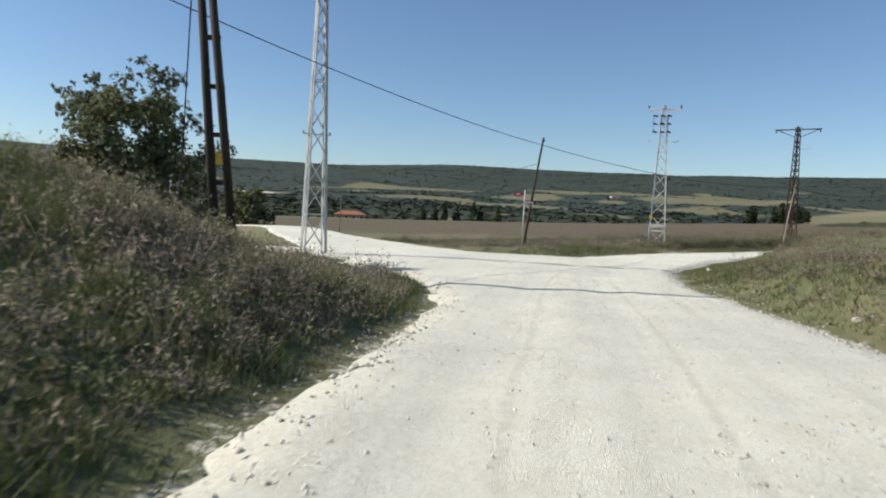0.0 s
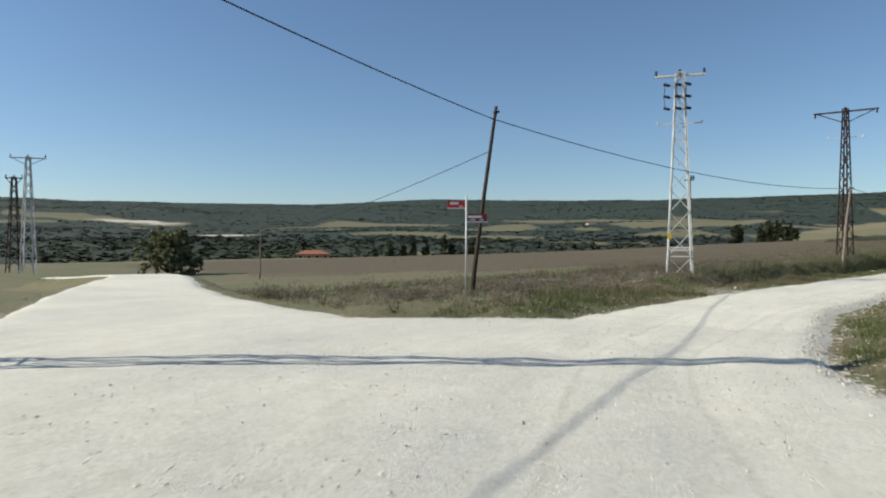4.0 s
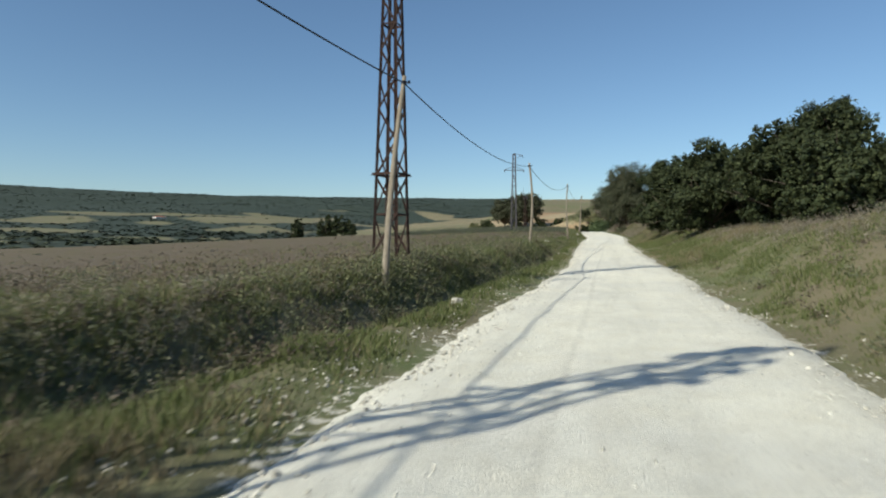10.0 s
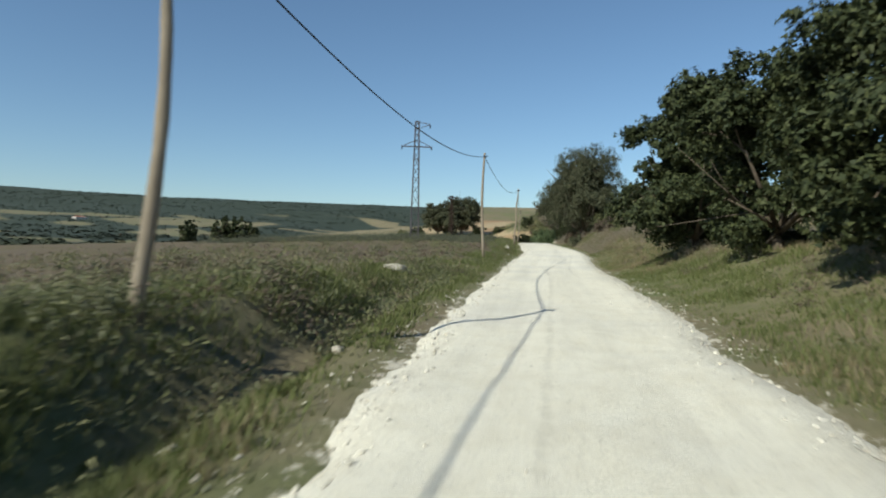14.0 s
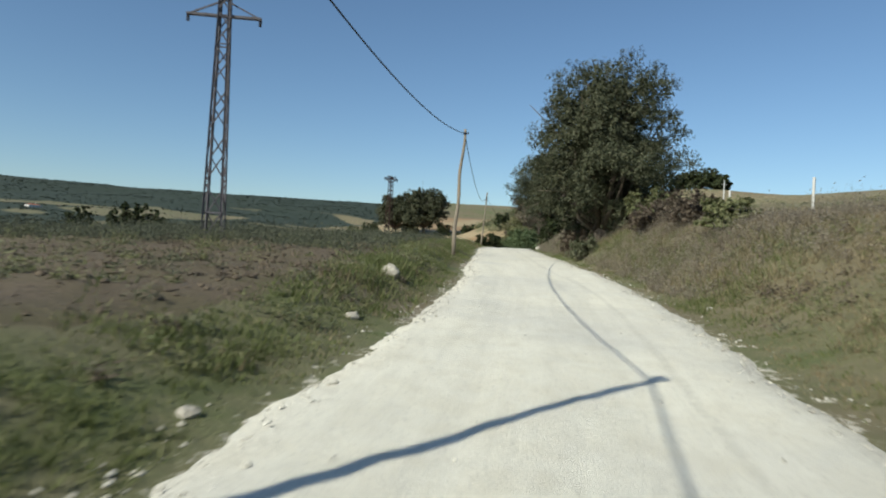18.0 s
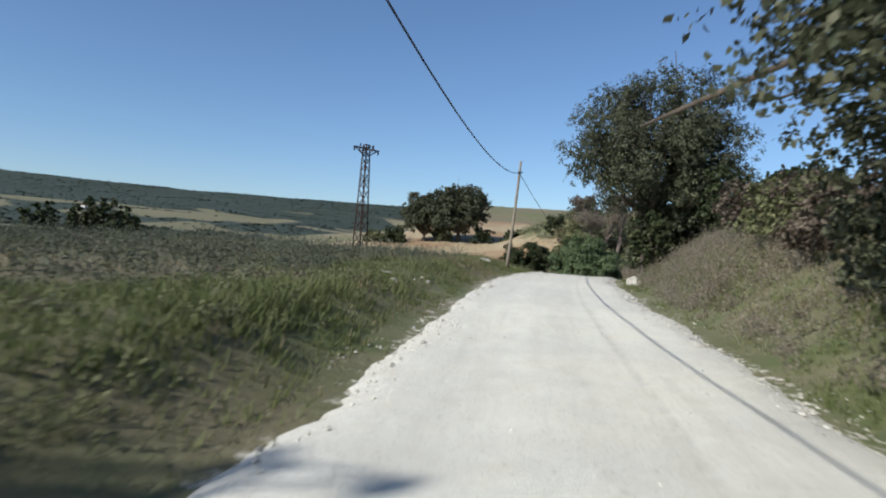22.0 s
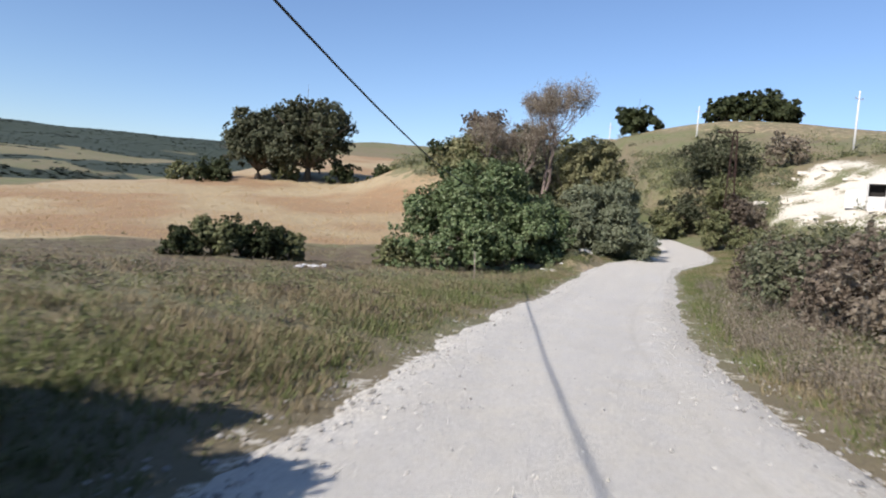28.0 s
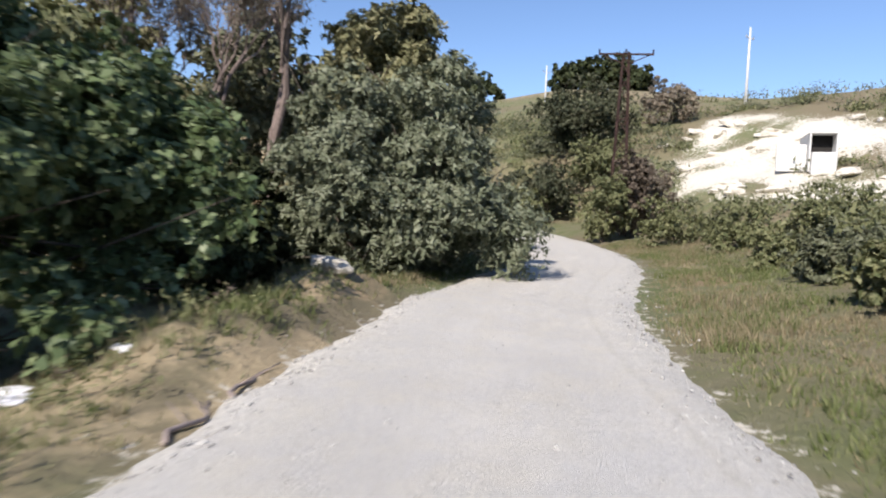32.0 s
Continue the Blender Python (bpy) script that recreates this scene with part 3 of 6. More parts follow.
def tube(bm, pts, radii, sides=8, cap=True):
    """A tapered tube through points."""
    pts = [Vector(p) for p in pts]
    rings = []
    for i, p in enumerate(pts):
        d = (pts[min(i + 1, len(pts) - 1)] - pts[max(i - 1, 0)]).normalized()
        q = d.to_track_quat("Z", "Y")
        r = radii[i] if isinstance(radii, (list, tuple)) else radii
        rings.append([bm.verts.new(p + q @ Vector((r * math.cos(2 * math.pi * k / sides), r * math.sin(2 * math.pi * k / sides), 0))) for k in range(sides)])
    for a, b in zip(rings, rings[1:]):
        for k in range(sides):
            bm.faces.new((a[k], a[(k + 1) % sides], b[(k + 1) % sides], b[k]))
    if cap:
        bm.faces.new(rings[0][::-1])
        bm.faces.new(rings[-1])


def bar(bm, a, b, w):
    """An angle-iron bar from a to b: two thin flanges."""
    a, b = Vector(a), Vector(b)
    q = (b - a).normalized().to_track_quat("Z", "Y")
    t = w * 0.22
    prof = [(0, 0), (w, 0), (w, t), (t, t), (t, w), (0, w)]
    ends = [[bm.verts.new(p + q @ Vector((u - w / 2, v - w / 2, 0))) for u, v in prof] for p in (a, b)]
    for k in range(6):
        bm.faces.new((ends[0][k], ends[0][(k + 1) % 6], ends[1][(k + 1) % 6], ends[1][k]))
    bm.faces.new(ends[0][::-1])
    bm.faces.new(ends[1])


def box(bm, c, s, turn=None):
    m = Matrix.Translation(c) @ (turn.to_matrix().to_4x4() if turn else Matrix()) @ Matrix.Diagonal((*s, 1))
    return bmesh.ops.create_cube(bm, size=1, matrix=m)


def lump(bm, rng, r, flat=0.7, div=2, rugged=0.28):
    """An uneven stone."""
    g = bmesh.ops.create_icosphere(bm, subdivisions=div, radius=r)
    off = Vector((rng.uniform(0, 50), rng.uniform(0, 50), rng.uniform(0, 50)))
    for v in g["verts"]:
        n = noise.noise(v.co / r * 1.1 + off) + 0.5 * noise.noise(v.co / r * 2.7 + off)
        v.co *= 1 + rugged * n
        v.co.z *= flat
    return g["verts"]


def cable_mesh(name, a, b, sag, r=0.02, n=24):
    a, b = Vector(a), Vector(b)
    pts = [a.lerp(b, i / n) - Vector((0, 0, sag * 4 * (i / n) * (1 - i / n))) for i in range(n + 1)]
    bm = bmesh.new()
    tube(bm, pts, r, 6)
    return bm_mesh(name, bm, BLACK, True)


def cable(a, b, sag, r=0.02, label="black overhead cable sagging between poles"):
    ob = new("overhead_cable", cable_mesh("overhead_cable", a, b, sag, r))
    tagged(ob, label, "cable", "overhead cables")


# ---- poles, pylons, signs ----


def insulator(bm, c, up, n=4, r=0.07, step=0.06):
    """Stacked porcelain sheds from c along up."""
    up = Vector(up).normalized()
    pts, rad = [], []
    for i in range(n):
        pts += [Vector(c) + up * (i * step), Vector(c) + up * (i * step + step * 0.35), Vector(c) + up * (i * step + step * 0.5)]
        rad += [r * 0.45, r, r * 0.45]
    tube(bm, pts, rad, 8)


def wooden_pole(base, top, bow=0.0, r=0.11, label="", dark=False, kink=0.0, grip=0.965):
    base, top = Vector(base), Vector(top)
    ob = thing("utility_pole", base, label, "utility pole", "wooden poles along the track")
    d = top - base
    side = Vector((-d.y, d.x, 0)).normalized() if Vector((d.x, d.y)).length > 0.05 else Vector((1, 0, 0))
    bm = bmesh.new()
    n = 14
    pts = [d * (i / n) + side * (bow * math.sin(math.pi * i / n) + kink * math.sin(4 * math.pi * i / n)) for i in range(n + 1)]
    pts[0] = pts[0] - Vector((0, 0, 0.4))
    tube(bm, pts, [r * (1.12 - 0.4 * i / n) * (1 + 0.05 * math.sin(i * 2.3)) for i in range(n + 1)], 10)
    part("shaft", bm_mesh("shaft", bm, DARK_WOOD if dark else WOOD_POLE, True), ob)
    bm = bmesh.new()
    c = d * grip
    tube(bm, [c - Vector((0, 0, 0.05)), c + Vector((0, 0, 0.05))], r * 0.95, 10)
    tube(bm, [c, c + Vector((0.1, -0.1, 0))], 0.02, 6)
    insulator(bm, c + Vector((0.1, -0.1, -0.02)), (0, 0, 1), 2, 0.05, 0.05)
    part("cable_clamp", bm_mesh("cable_clamp", bm, GLAZE), ob, "dark metal cable clamp")
    return ob


def lattice(base, h, wide, narrow, material, turn, label, panels=11, leg=0.085, brace=0.05):
    """A four-legged lattice mast: legs, and the bracing of each face."""
    ob = thing("power_pylon", base, label, "pylon", "lattice pylons")
    rot = Matrix.Rotation(radians(turn), 3, "Z")

    def corner(i, f):
        w = (wide + (narrow - wide) * f) / 2
        return rot @ Vector(((w, w, -w, -w)[i], (w, -w, -w, w)[i], h * f))
    for i in range(4):
        bm = bmesh.new()
        bar(bm, corner(i, 0) - Vector((0, 0, 0.3)), corner(i, 1), leg)
        part("leg", bm_mesh("leg", bm, material), ob)
    # panels grow shorter upwards
    steps = np.cumsum([1.0 * 0.93 ** i for i in range(panels)])
    fs = [0.0, *[s / steps[-1] for s in steps]]
    for i in range(4):
        j = (i + 1) % 4
        for n in range(panels):
            a, b = (i, j) if n % 2 else (j, i)
            bm = bmesh.new()
            bar(bm, corner(a, fs[n]), corner(b, fs[n + 1]), brace)
            part("brace", bm_mesh("brace", bm, material), ob)
            if n in (0, panels // 2, panels - 1):
                bm = bmesh.new()
                bar(bm, corner(i, fs[n + 1]), corner(j, fs[n + 1]), brace)
                part("brace", bm_mesh("brace", bm, material), ob)
    return ob, rot


def crossarm(ob, rot, z, half, material, drop=0.35, strings=(), pins=(), up=0.16, label=""):
    bm = bmesh.new()
    bar(bm, rot @ Vector((-half, 0.06, z)), rot @ Vector((half, 0.06, z)), 0.085)
    bar(bm, rot @ Vector((-half, -0.06, z)), rot @ Vector((half, -0.06, z)), 0.085)
    if drop:
        for s in (-1, 1):
            bar(bm, rot @ Vector((s * half * 0.92, 0, z)), rot @ Vector((s * 0.16, 0, z - drop)), 0.06)
    arm = part("crossarm", bm_mesh("crossarm", bm, material), ob, label)
    for x in strings:
        bm = bmesh.new()
        insulator(bm, rot @ Vector((x, 0, z - 0.30)), (0, 0, 1), 4, 0.085, 0.07)
        part("insulator", bm_mesh("insulator", bm, GLAZE, True), arm, "dark hanging insulator")
    for x in pins:
        bm = bmesh.new()
        insulator(bm, rot @ Vector((x, 0, z + 0.04)), (0, 0, 1), 4, 0.085, 0.075)
        part("insulator", bm_mesh("insulator", bm, GLAZE, True), arm, "dark upright insulator")
    return arm


def slim_arm(ob, rot, z, half, material):
    bm = bmesh.new()
    bar(bm, rot @ Vector((-half, 0.2, z)), rot @ Vector((half, 0.2, z)), 0.05)
    for s in (-1, 1):
        tube(bm, [rot @ Vector((s * half, 0.2, z)), rot @ Vector((s * half, 0.2, z + 0.12))], 0.05, 6)
    part("guard_arm", bm_mesh("guard_arm", bm, material), ob, "thin pale bird-guard arm")


def plate(ob, c, s, material, turn, label):
    bm = bmesh.new()
    box(bm, c, s, Euler((0, 0, radians(turn))))
    part("warning_plate", bm_mesh("warning_plate", bm, material), ob, label)


# pylon at the junction
g = gh(-5.3, 27.1)
t1, r1 = lattice((-5.3, 27.1, -1.75), 10.6, 0.88, 0.3, GALV, 20, "tall galvanised lattice pylon at the road junction")
crossarm(t1, r1, 10.5, 1.15, GALV, 0.4, (), (-1.05, 0, 1.05))
slim_arm(t1, r1, 4.65, 0.55, GALV)
# pylon with switchgear
t2, r2 = lattice((16.4, 50.0, -2.0), 10.6, 1.25, 0.36, WHITE_PAINT, -20, "white lattice pylon carrying black switchgear insulators", 12, 0.072, 0.045)
crossarm(t2, r2, 10.45, 1.2, WHITE_PAINT, 0.0, (), (-1.15, 0, 1.15))
for lev, row in enumerate((9.9, 9.3, 8.7)):
    bm = bmesh.new()
    bar(bm, r2 @ Vector((-0.55, -0.28, row)), r2 @ Vector((0.55, -0.28, row)), 0.06)
    shelf = part("switch_bracket", bm_mesh("switch_bracket", bm, WHITE_PAINT), t2)
    for x in (-0.5, 0.05, 0.5):
        bm = bmesh.new()
        insulator(bm, r2 @ Vector((x, -0.3, row)), r2 @ Vector((-0.75, -0.4, 0.15)), 4, 0.09, 0.09)
        part("insulator", bm_mesh("insulator", bm, GLAZE, True), shelf, "black ribbed insulator")
bm = bmesh.new()
for x in (-0.72, -0.2, 0.3):
    tube(bm, [r2 @ Vector((x, -0.5, 9.9)), r2 @ Vector((x - 0.05, -0.52, 9.3)), r2 @ Vector((x, -0.5, 8.7))], 0.018, 6)
part("jumper_wire", bm_mesh("jumper_wire", bm, BLACK), t2, "black jumper wires")
slim_arm(t2, r2, 8.05, 1.05, WHITE_PAINT)
bm = bmesh.new()
tube(bm, [r2 @ Vector((0.56, 0.1, 2.2)), r2 @ Vector((0.55, 0.1, 3.4)), r2 @ Vector((0.5, 0.1, 5.2))], 0.022, 8)
bar(bm, r2 @ Vector((0.2, 0.1, 5.15)), r2 @ Vector((0.68, 0.1, 5.15)), 0.05)
part("cable_riser", bm_mesh("cable_riser", bm, BLACK), t2, "black cable running down the mast")
bm = bmesh.new()
for x in (0.44, 0.55, 0.66):
    insulator(bm, r2 @ Vector((x, 0.1, 5.2)), (0, 0, 1), 3, 0.07, 0.07)
part("cable_ends", bm_mesh("cable_ends", bm, GLAZE, True), t2, "black cable end insulators")
plate(t2, r2 @ Vector((-0.5, -0.56, 2.3)), (0.22, 0.02, 0.26), YELLOW, -20, "yellow warning plate")
bm = bmesh.new()
for z in (1.6, 1.72):
    bar(bm, r2 @ Vector((-0.62, -0.62, z)), r2 @ Vector((0.62, -0.62, z)), 0.07)
part("step_bracket", bm_mesh("step_bracket", bm, WHITE_PAINT), t2, "white spiked bracket")
for c in ((0.62, 0.62), (0.62, -0.62), (-0.62, -0.62), (-0.62, 0.62)):
    bm = bmesh.new()
    box(bm, r2 @ Vector((*c, -0.05)), (0.32, 0.32, 0.5))
    part("footing", bm_mesh("footing", bm, CONCRETE), t2, "pale concrete footing")
# rusted pylon
t3, r3 = lattice((33.0, 62.1, -0.85), 10.3, 0.78, 0.27, RUST, 28, "rusted dark lattice pylon at the edge of the ploughed field", 13)
crossarm(t3, r3 @ Matrix.Rotation(radians(-65), 3, "Z"), 10.1, 1.95, RUST, 0.75, (-1.85, 1.85), (0,))
slim_arm(t3, r3 @ Matrix.Rotation(radians(-65), 3, "Z"), 8.3, 1.05, GALV)
bm = bmesh.new()
for q in range(4):
    w = 0.42
    c = ((w, w), (w, -w), (-w, -w), (-w, w))
    bar(bm, r3 @ Vector((*c[q], 2.35)), r3 @ Vector((*c[(q + 1) % 4], 2.35)), 0.07)
part("climbing_guard", bm_mesh("climbing_guard", bm, RUST), t3, "rusted climbing guard frame")
# grey pylon in the field
t4, r4 = lattice((88.3, 114.8, 1.1), 11.5, 0.78, 0.34, BLUE_STEEL, -38, "old grey lattice pylon with a raised side arm in the field", 14)
crossarm(t4, r4, 9.1, 1.45, BLUE_STEEL, 0.0, (-1.4, 1.4), ())
for nm, p, q in (("arm_stay", (-1.4, 9.1), (0, 9.75)), ("arm_stay", (1.4, 9.1), (0, 9.75)), ("top_arm", (0, 11.45), (1.25, 11.25)), ("arm_stay", (0.1, 10.8), (1.25, 11.25))):
    bm = bmesh.new()
    bar(bm, r4 @ Vector((p[0], 0, p[1])), r4 @ Vector((q[0], 0, q[1])), 0.06)
    part(nm, bm_mesh(nm, bm, BLUE_STEEL), t4)
bm = bmesh.new()
insulator(bm, r4 @ Vector((1.22, 0, 10.9)), (0, 0, 1), 4, 0.09, 0.08)
part("insulator", bm_mesh("insulator", bm, GLAZE, True), t4, "dark hanging insulator")
# short pylon by the stubble field
t5, r5 = lattice((128.5, 153.1, 2.0), 8.5, 0.8, 0.34, RUST, 10, "brown rusted lattice pylon beside the stubble field", 12)
crossarm(t5, r5, 8.2, 1.25, BLUE_STEEL, 0.55, (-1.2, 1.2), (-0.6, 0, 0.6))
crossarm(t5, r5 @ Matrix.Rotation(radians(90), 3, "Z"), 8.1, 0.8, BLUE_STEEL, 0.45, (), (-0.75, 0.75))
# pylons behind the junction and on the hill
for (x, y, zt, h, mt, half, lab) in ((-31.2, 75.9, 7.6, 10.0, GALV, 1.4, "distant galvanised pylon with a raised cross arm"),
                                     (-34.0, 78.5, 6.1, 8.5, RUST, 0.7, "distant dark pylon beside the side track"),
                                     (204.0, 160.9, 13.1, 13.1 - gh(204.0, 160.9), RUST, 1.7, "brown rusted pylon among bushes above the bend")):
    tt, rr = lattice((x, y, zt - h), h, 1.1, 0.34, mt, 15 if x < 0 else -70, lab, 11)
    crossarm(tt, rr, h - 0.1, half, mt, 0.6, (), (-half + 0.05, 0, half - 0.05))

LINE = ((5.2, 40.5, 4.7), (32.25, 60.35, 3.9), (51.35, 74.8, 4.5), (75.2, 92.95, 5.9), (97.25, 109.85, 6.7), (126.6, 135.1, 7.75), (168.0, 163.6, 4.8))
FEET = ((5.1, 40.4, -1.65), (30.85, 59.05, -1.3), (51.1, 74.5, -0.6), (74.95, 92.6, 0.25), (96.8, 109.75, 1.6), (126.5, 135.5, 2.5), (168.0, 163.6, 0.4))
POLE_LABELS = ("leaning grey wooden pole behind the street signs", "weathered wooden pole beside the rusted pylon",
               "weathered wooden pole on the field edge", "bowed wooden pole beside the ditch", "crooked weathered wooden pole on the grass verge",
               "leaning wooden pole beside the white rock", "wooden pole half hidden behind the fig tree")
for p, q, lab, bow, grip in zip(FEET, LINE, POLE_LABELS, (0.05, 0.06, -0.19, 0.12, 0.03, 0.06, 0.0), (0.965, 0.965, 0.965, 0.965, 0.965, 0.885, 0.965)):
    top = (5.97, 40.6, 4.8) if q[0] < 6 else q
    wooden_pole(p, top, bow, 0.078, lab, dark=q[0] < 6, kink=0.04 if "crooked" in lab else 0.0, grip=grip)
CLAMP = (0.965, 0.965, 0.965, 0.965, 0.965, 0.885, 0.965)
tops = [Vector(p).lerp(Vector(q), c) for p, q, c in zip(FEET, LINE, CLAMP)]
tops[0] = Vector((5.85, 40.58, 4.35))
APOLE = Vector((-15, 6.5, 6.9))
for p, q, sag in zip([APOLE] + tops, tops, (0.66, 0.75, 0.6, 0.9, 0.9, 1.3, 1.1)):
    cable(p, q, sag, 0.017)
cable(tops[0] - Vector((0.1, 0, 1.15)), (-18, 95, 1.2), 0.9, 0.014, "thin service cable dropping towards a house")
# small pole with that cable, out in the grass
wooden_pole((-13.5, 86, -3.2), (-13.4, 86, 1.8), 0.03, 0.08, "thin dark wooden pole far across the grass")


def a_pole():
    """Dark twin-legged timber pole with rungs."""
    ob = thing("timber_pole", (-4.7, 14.5, gh(-4.7, 14.5)), "dark twin-legged timber pole with a yellow plate on the bank", "utility pole")
    b = ob.location
    leans = Vector((-0.75, -0.3, 8.6))
    legs = []
    for dx in (-0.17, 0.17):
        foot = Vector((dx * 1.3, -dx * 0.3, -0.4))
        bm = bmesh.new()
        tube(bm, [foot, foot + leans * 0.5 + Vector((-dx * 0.3, 0, 0)), foot + leans + Vector((-dx * 0.7, 0, 0))], [0.105, 0.095, 0.08], 10)
        part("pole_leg", bm_mesh("pole_leg", bm, DARK_WOOD, True), ob)
    for f in (0.12, 0.24, 0.36, 0.48, 0.6, 0.72, 0.84, 0.96):
        bm = bmesh.new()
        c = leans * f
        box(bm, c, (0.5 - 0.2 * f, 0.08, 0.1))
        part("rung", bm_mesh("rung", bm, DARK_WOOD), ob)
    bm = bmesh.new()
    box(bm, leans * 0.30 + Vector((0.03, -0.13, 0)), (0.16, 0.02, 0.26))
    part("warning_plate", bm_mesh("warning_plate", bm, YELLOW), ob, "yellow warning plate")
    return ob


a_pole()
cable((-5.5, 14.35, 8.2), (-6.7, 16.6, -1.2), 0.05, 0.016, "black stay cable beside the timber pole")


def street_sign():
    z = gh(4.75, 38.7)
    ob = thing("street_sign", (4.75, 38.7, z), "two red street name plates on one grey post", "street sign")
    top = 1.45 - z
    bm = bmesh.new()
    tube(bm, [(0, 0, -0.3), (0.02, 0, top)], 0.03, 8)
    part("post", bm_mesh("post", bm, GALV, True), ob, "thin galvanised post")
    for name, c, w, hgt, m, yaw, lab in (("name_plate", (-0.32, 0.02, top - 0.30), 0.58, 0.26, SIGN_RED, 6, "bright red plate with white bars"),
                                         ("name_plate", (0.36, 0.0, top - 0.74), 0.66, 0.28, SIGN_DARK, 0, "dark red plate with pale bars")):
        e = Euler((0, 0, radians(yaw)))
        bm = bmesh.new()
        box(bm, c, (w, 0.02, hgt), e)
        p = part(name, bm_mesh(name, bm, m), ob, lab)
        bm = bmesh.new()
        box(bm, Vector(c) + Vector((-0.06, -0.014, 0.05)), (w * 0.48 if m is SIGN_RED else w * 0.7, 0.008, 0.08), e)
        box(bm, Vector(c) + Vector((-0.14, -0.014, -0.05)), (w * 0.3, 0.008, 0.035), e)
        box(bm, Vector(c) + Vector((0.16, -0.014, -0.05)), (w * 0.2, 0.008, 0.035), e)
        part("writing", bm_mesh("writing", bm, SIGN_WHITE), p, "white writing bars")
        bm = bmesh.new()
        box(bm, Vector(c) + Vector((0, -0.004, -hgt / 2 + 0.02)), (w, 0.024, 0.035), e)
        part("white_stripe", bm_mesh("white_stripe", bm, SIGN_WHITE), p, "white lower stripe")


street_sign()


def white_pole(x, y, z, h):
    ob = thing("white_pole", (x, y, z), "slim white concrete pole with a short bracket on the hill", "utility pole", "white poles on the hill")
    bm = bmesh.new()
    tube(bm, [(0, 0, -0.8), (0, 0, h)], [0.16, 0.09], 10)
    part("shaft", bm_mesh("shaft", bm, WHITE_PAINT, True), ob)
    bm = bmesh.new()
    bar(bm, (-0.7, 0.3, h - 1.0), (0.7, -0.3, h - 1.0), 0.08)
    for s in (-1, 0, 1):
        insulator(bm, (0.65 * s, -0.28 * s, h - 0.95), (0, 0, 1), 3, 0.08, 0.08)
    part("bracket", bm_mesh("bracket", bm, GALV), ob)


white_pole(233.3, 156, gh(233.3, 156), 22.1 - gh(233.3, 156))
white_pole(254.4, 184.6, gh(254.4, 184.6), 25.0 - gh(254.4, 184.6))
white_pole(275.5, 213.2, gh(275.5, 213.2), 7.0)
white_pole(296.6, 241.8, gh(296.6, 241.8), 7.0)

# ---- trees ----


def leaf_faces(rng, pts, aim, size, corners=4, long=1.0, spread=0.55):
    """Folded pointed leaves at points, turned roughly towards the directions aim."""
    n = len(pts)
    up = aim + spread * rng.normal(size=(n, 3))
    up /= np.linalg.norm(up, axis=1, keepdims=True)
    d = np.cross(up, rng.normal(size=(n, 3)))
    d /= np.linalg.norm(d, axis=1, keepdims=True)
    e = np.cross(up, d)
    s = size * rng.uniform(0.6, 1.35, (n, 1))
    if corners == 3:
        v = np.stack([pts - d * s * 1.1 * long - e * s * 0.75, pts - d * s * 0.9 * long + e * s * 0.75, pts + d * s * 1.35 * long], 1)
    else:
        fold = up * s * 0.22
        v = np.stack([pts - d * s * long, pts + e * s * 0.62 + fold, pts + d * s * long, pts - e * s * 0.62 + fold], 1)
    return v.reshape(-1, 3), np.arange(corners * n).reshape(n, corners)


def leaves(rng, pts, size, droop=0.2, long=1.0):
    """Folded leaves with no common direction."""
    return leaf_faces(rng, pts, np.zeros((len(pts), 3)), size, 4, long, 1.0)


def leaflets(rng, pts, size):
    """Small pointed three-cornered leaves at points."""
    n = len(pts)
    d, e = rng.normal(size=(n, 3)), rng.normal(size=(n, 3))
    d /= np.linalg.norm(d, axis=1, keepdims=True)
    e = np.cross(d, e)
    e /= np.linalg.norm(e, axis=1, keepdims=True)
    s = size * rng.uniform(0.6, 1.4, (n, 1))
    v = np.stack([pts - e * s * 0.55, pts + e * s * 0.55, pts + d * s * 2.6], 1).reshape(-1, 3)
    return v, np.arange(3 * n).reshape(n, 3)


def crown_points(rng, lobes, n, clump=0.36):
    """Leaf places and outward directions: each lobe carries uneven clumps of leaves on its outside."""
    lobes = np.array(lobes, float)
    area = lobes[:, 3] * lobes[:, 5]
    m = max(14, int(16 * len(lobes)))
    pick = rng.choice(len(lobes), m, p=area / area.sum())
    d = rng.normal(size=(m, 3))
    d[:, 2] += 0.25
    d /= np.linalg.norm(d, axis=1, keepdims=True)
    mid = lobes[pick, :3] + d * lobes[pick, 3:] * rng.uniform(0.55, 0.98, (m, 1))
    rad = lobes[pick, 3:].mean(1) * clump * rng.uniform(0.6, 1.35, m)
    at = rng.choice(m, n, p=rad ** 2 / (rad ** 2).sum())
    q = rng.normal(size=(n, 3))
    q[:, 2] += 0.3
    q /= np.linalg.norm(q, axis=1, keepdims=True)
    r = rng.random(n) ** 0.42 * (1 + 0.16 * rng.random(n) * (rng.random(n) < 0.3))
    p = mid[at] + q * (rad[at] * r)[:, None] * [1.1, 1.1, 0.85]
    # twigs: leaves gather round some of the places
    k = max(10, n // 9)
    own = rng.integers(0, k, n)
    own[:k] = np.arange(k)
    twig = (0.10 * rad[at[own]])[:, None] * rng.normal(size=(n, 3)).clip(-1.8, 1.8)
    aim = 0.75 * q[own] + 0.35 * d[at[own]] + [0, 0, 0.45]
    return p[own] + twig, aim


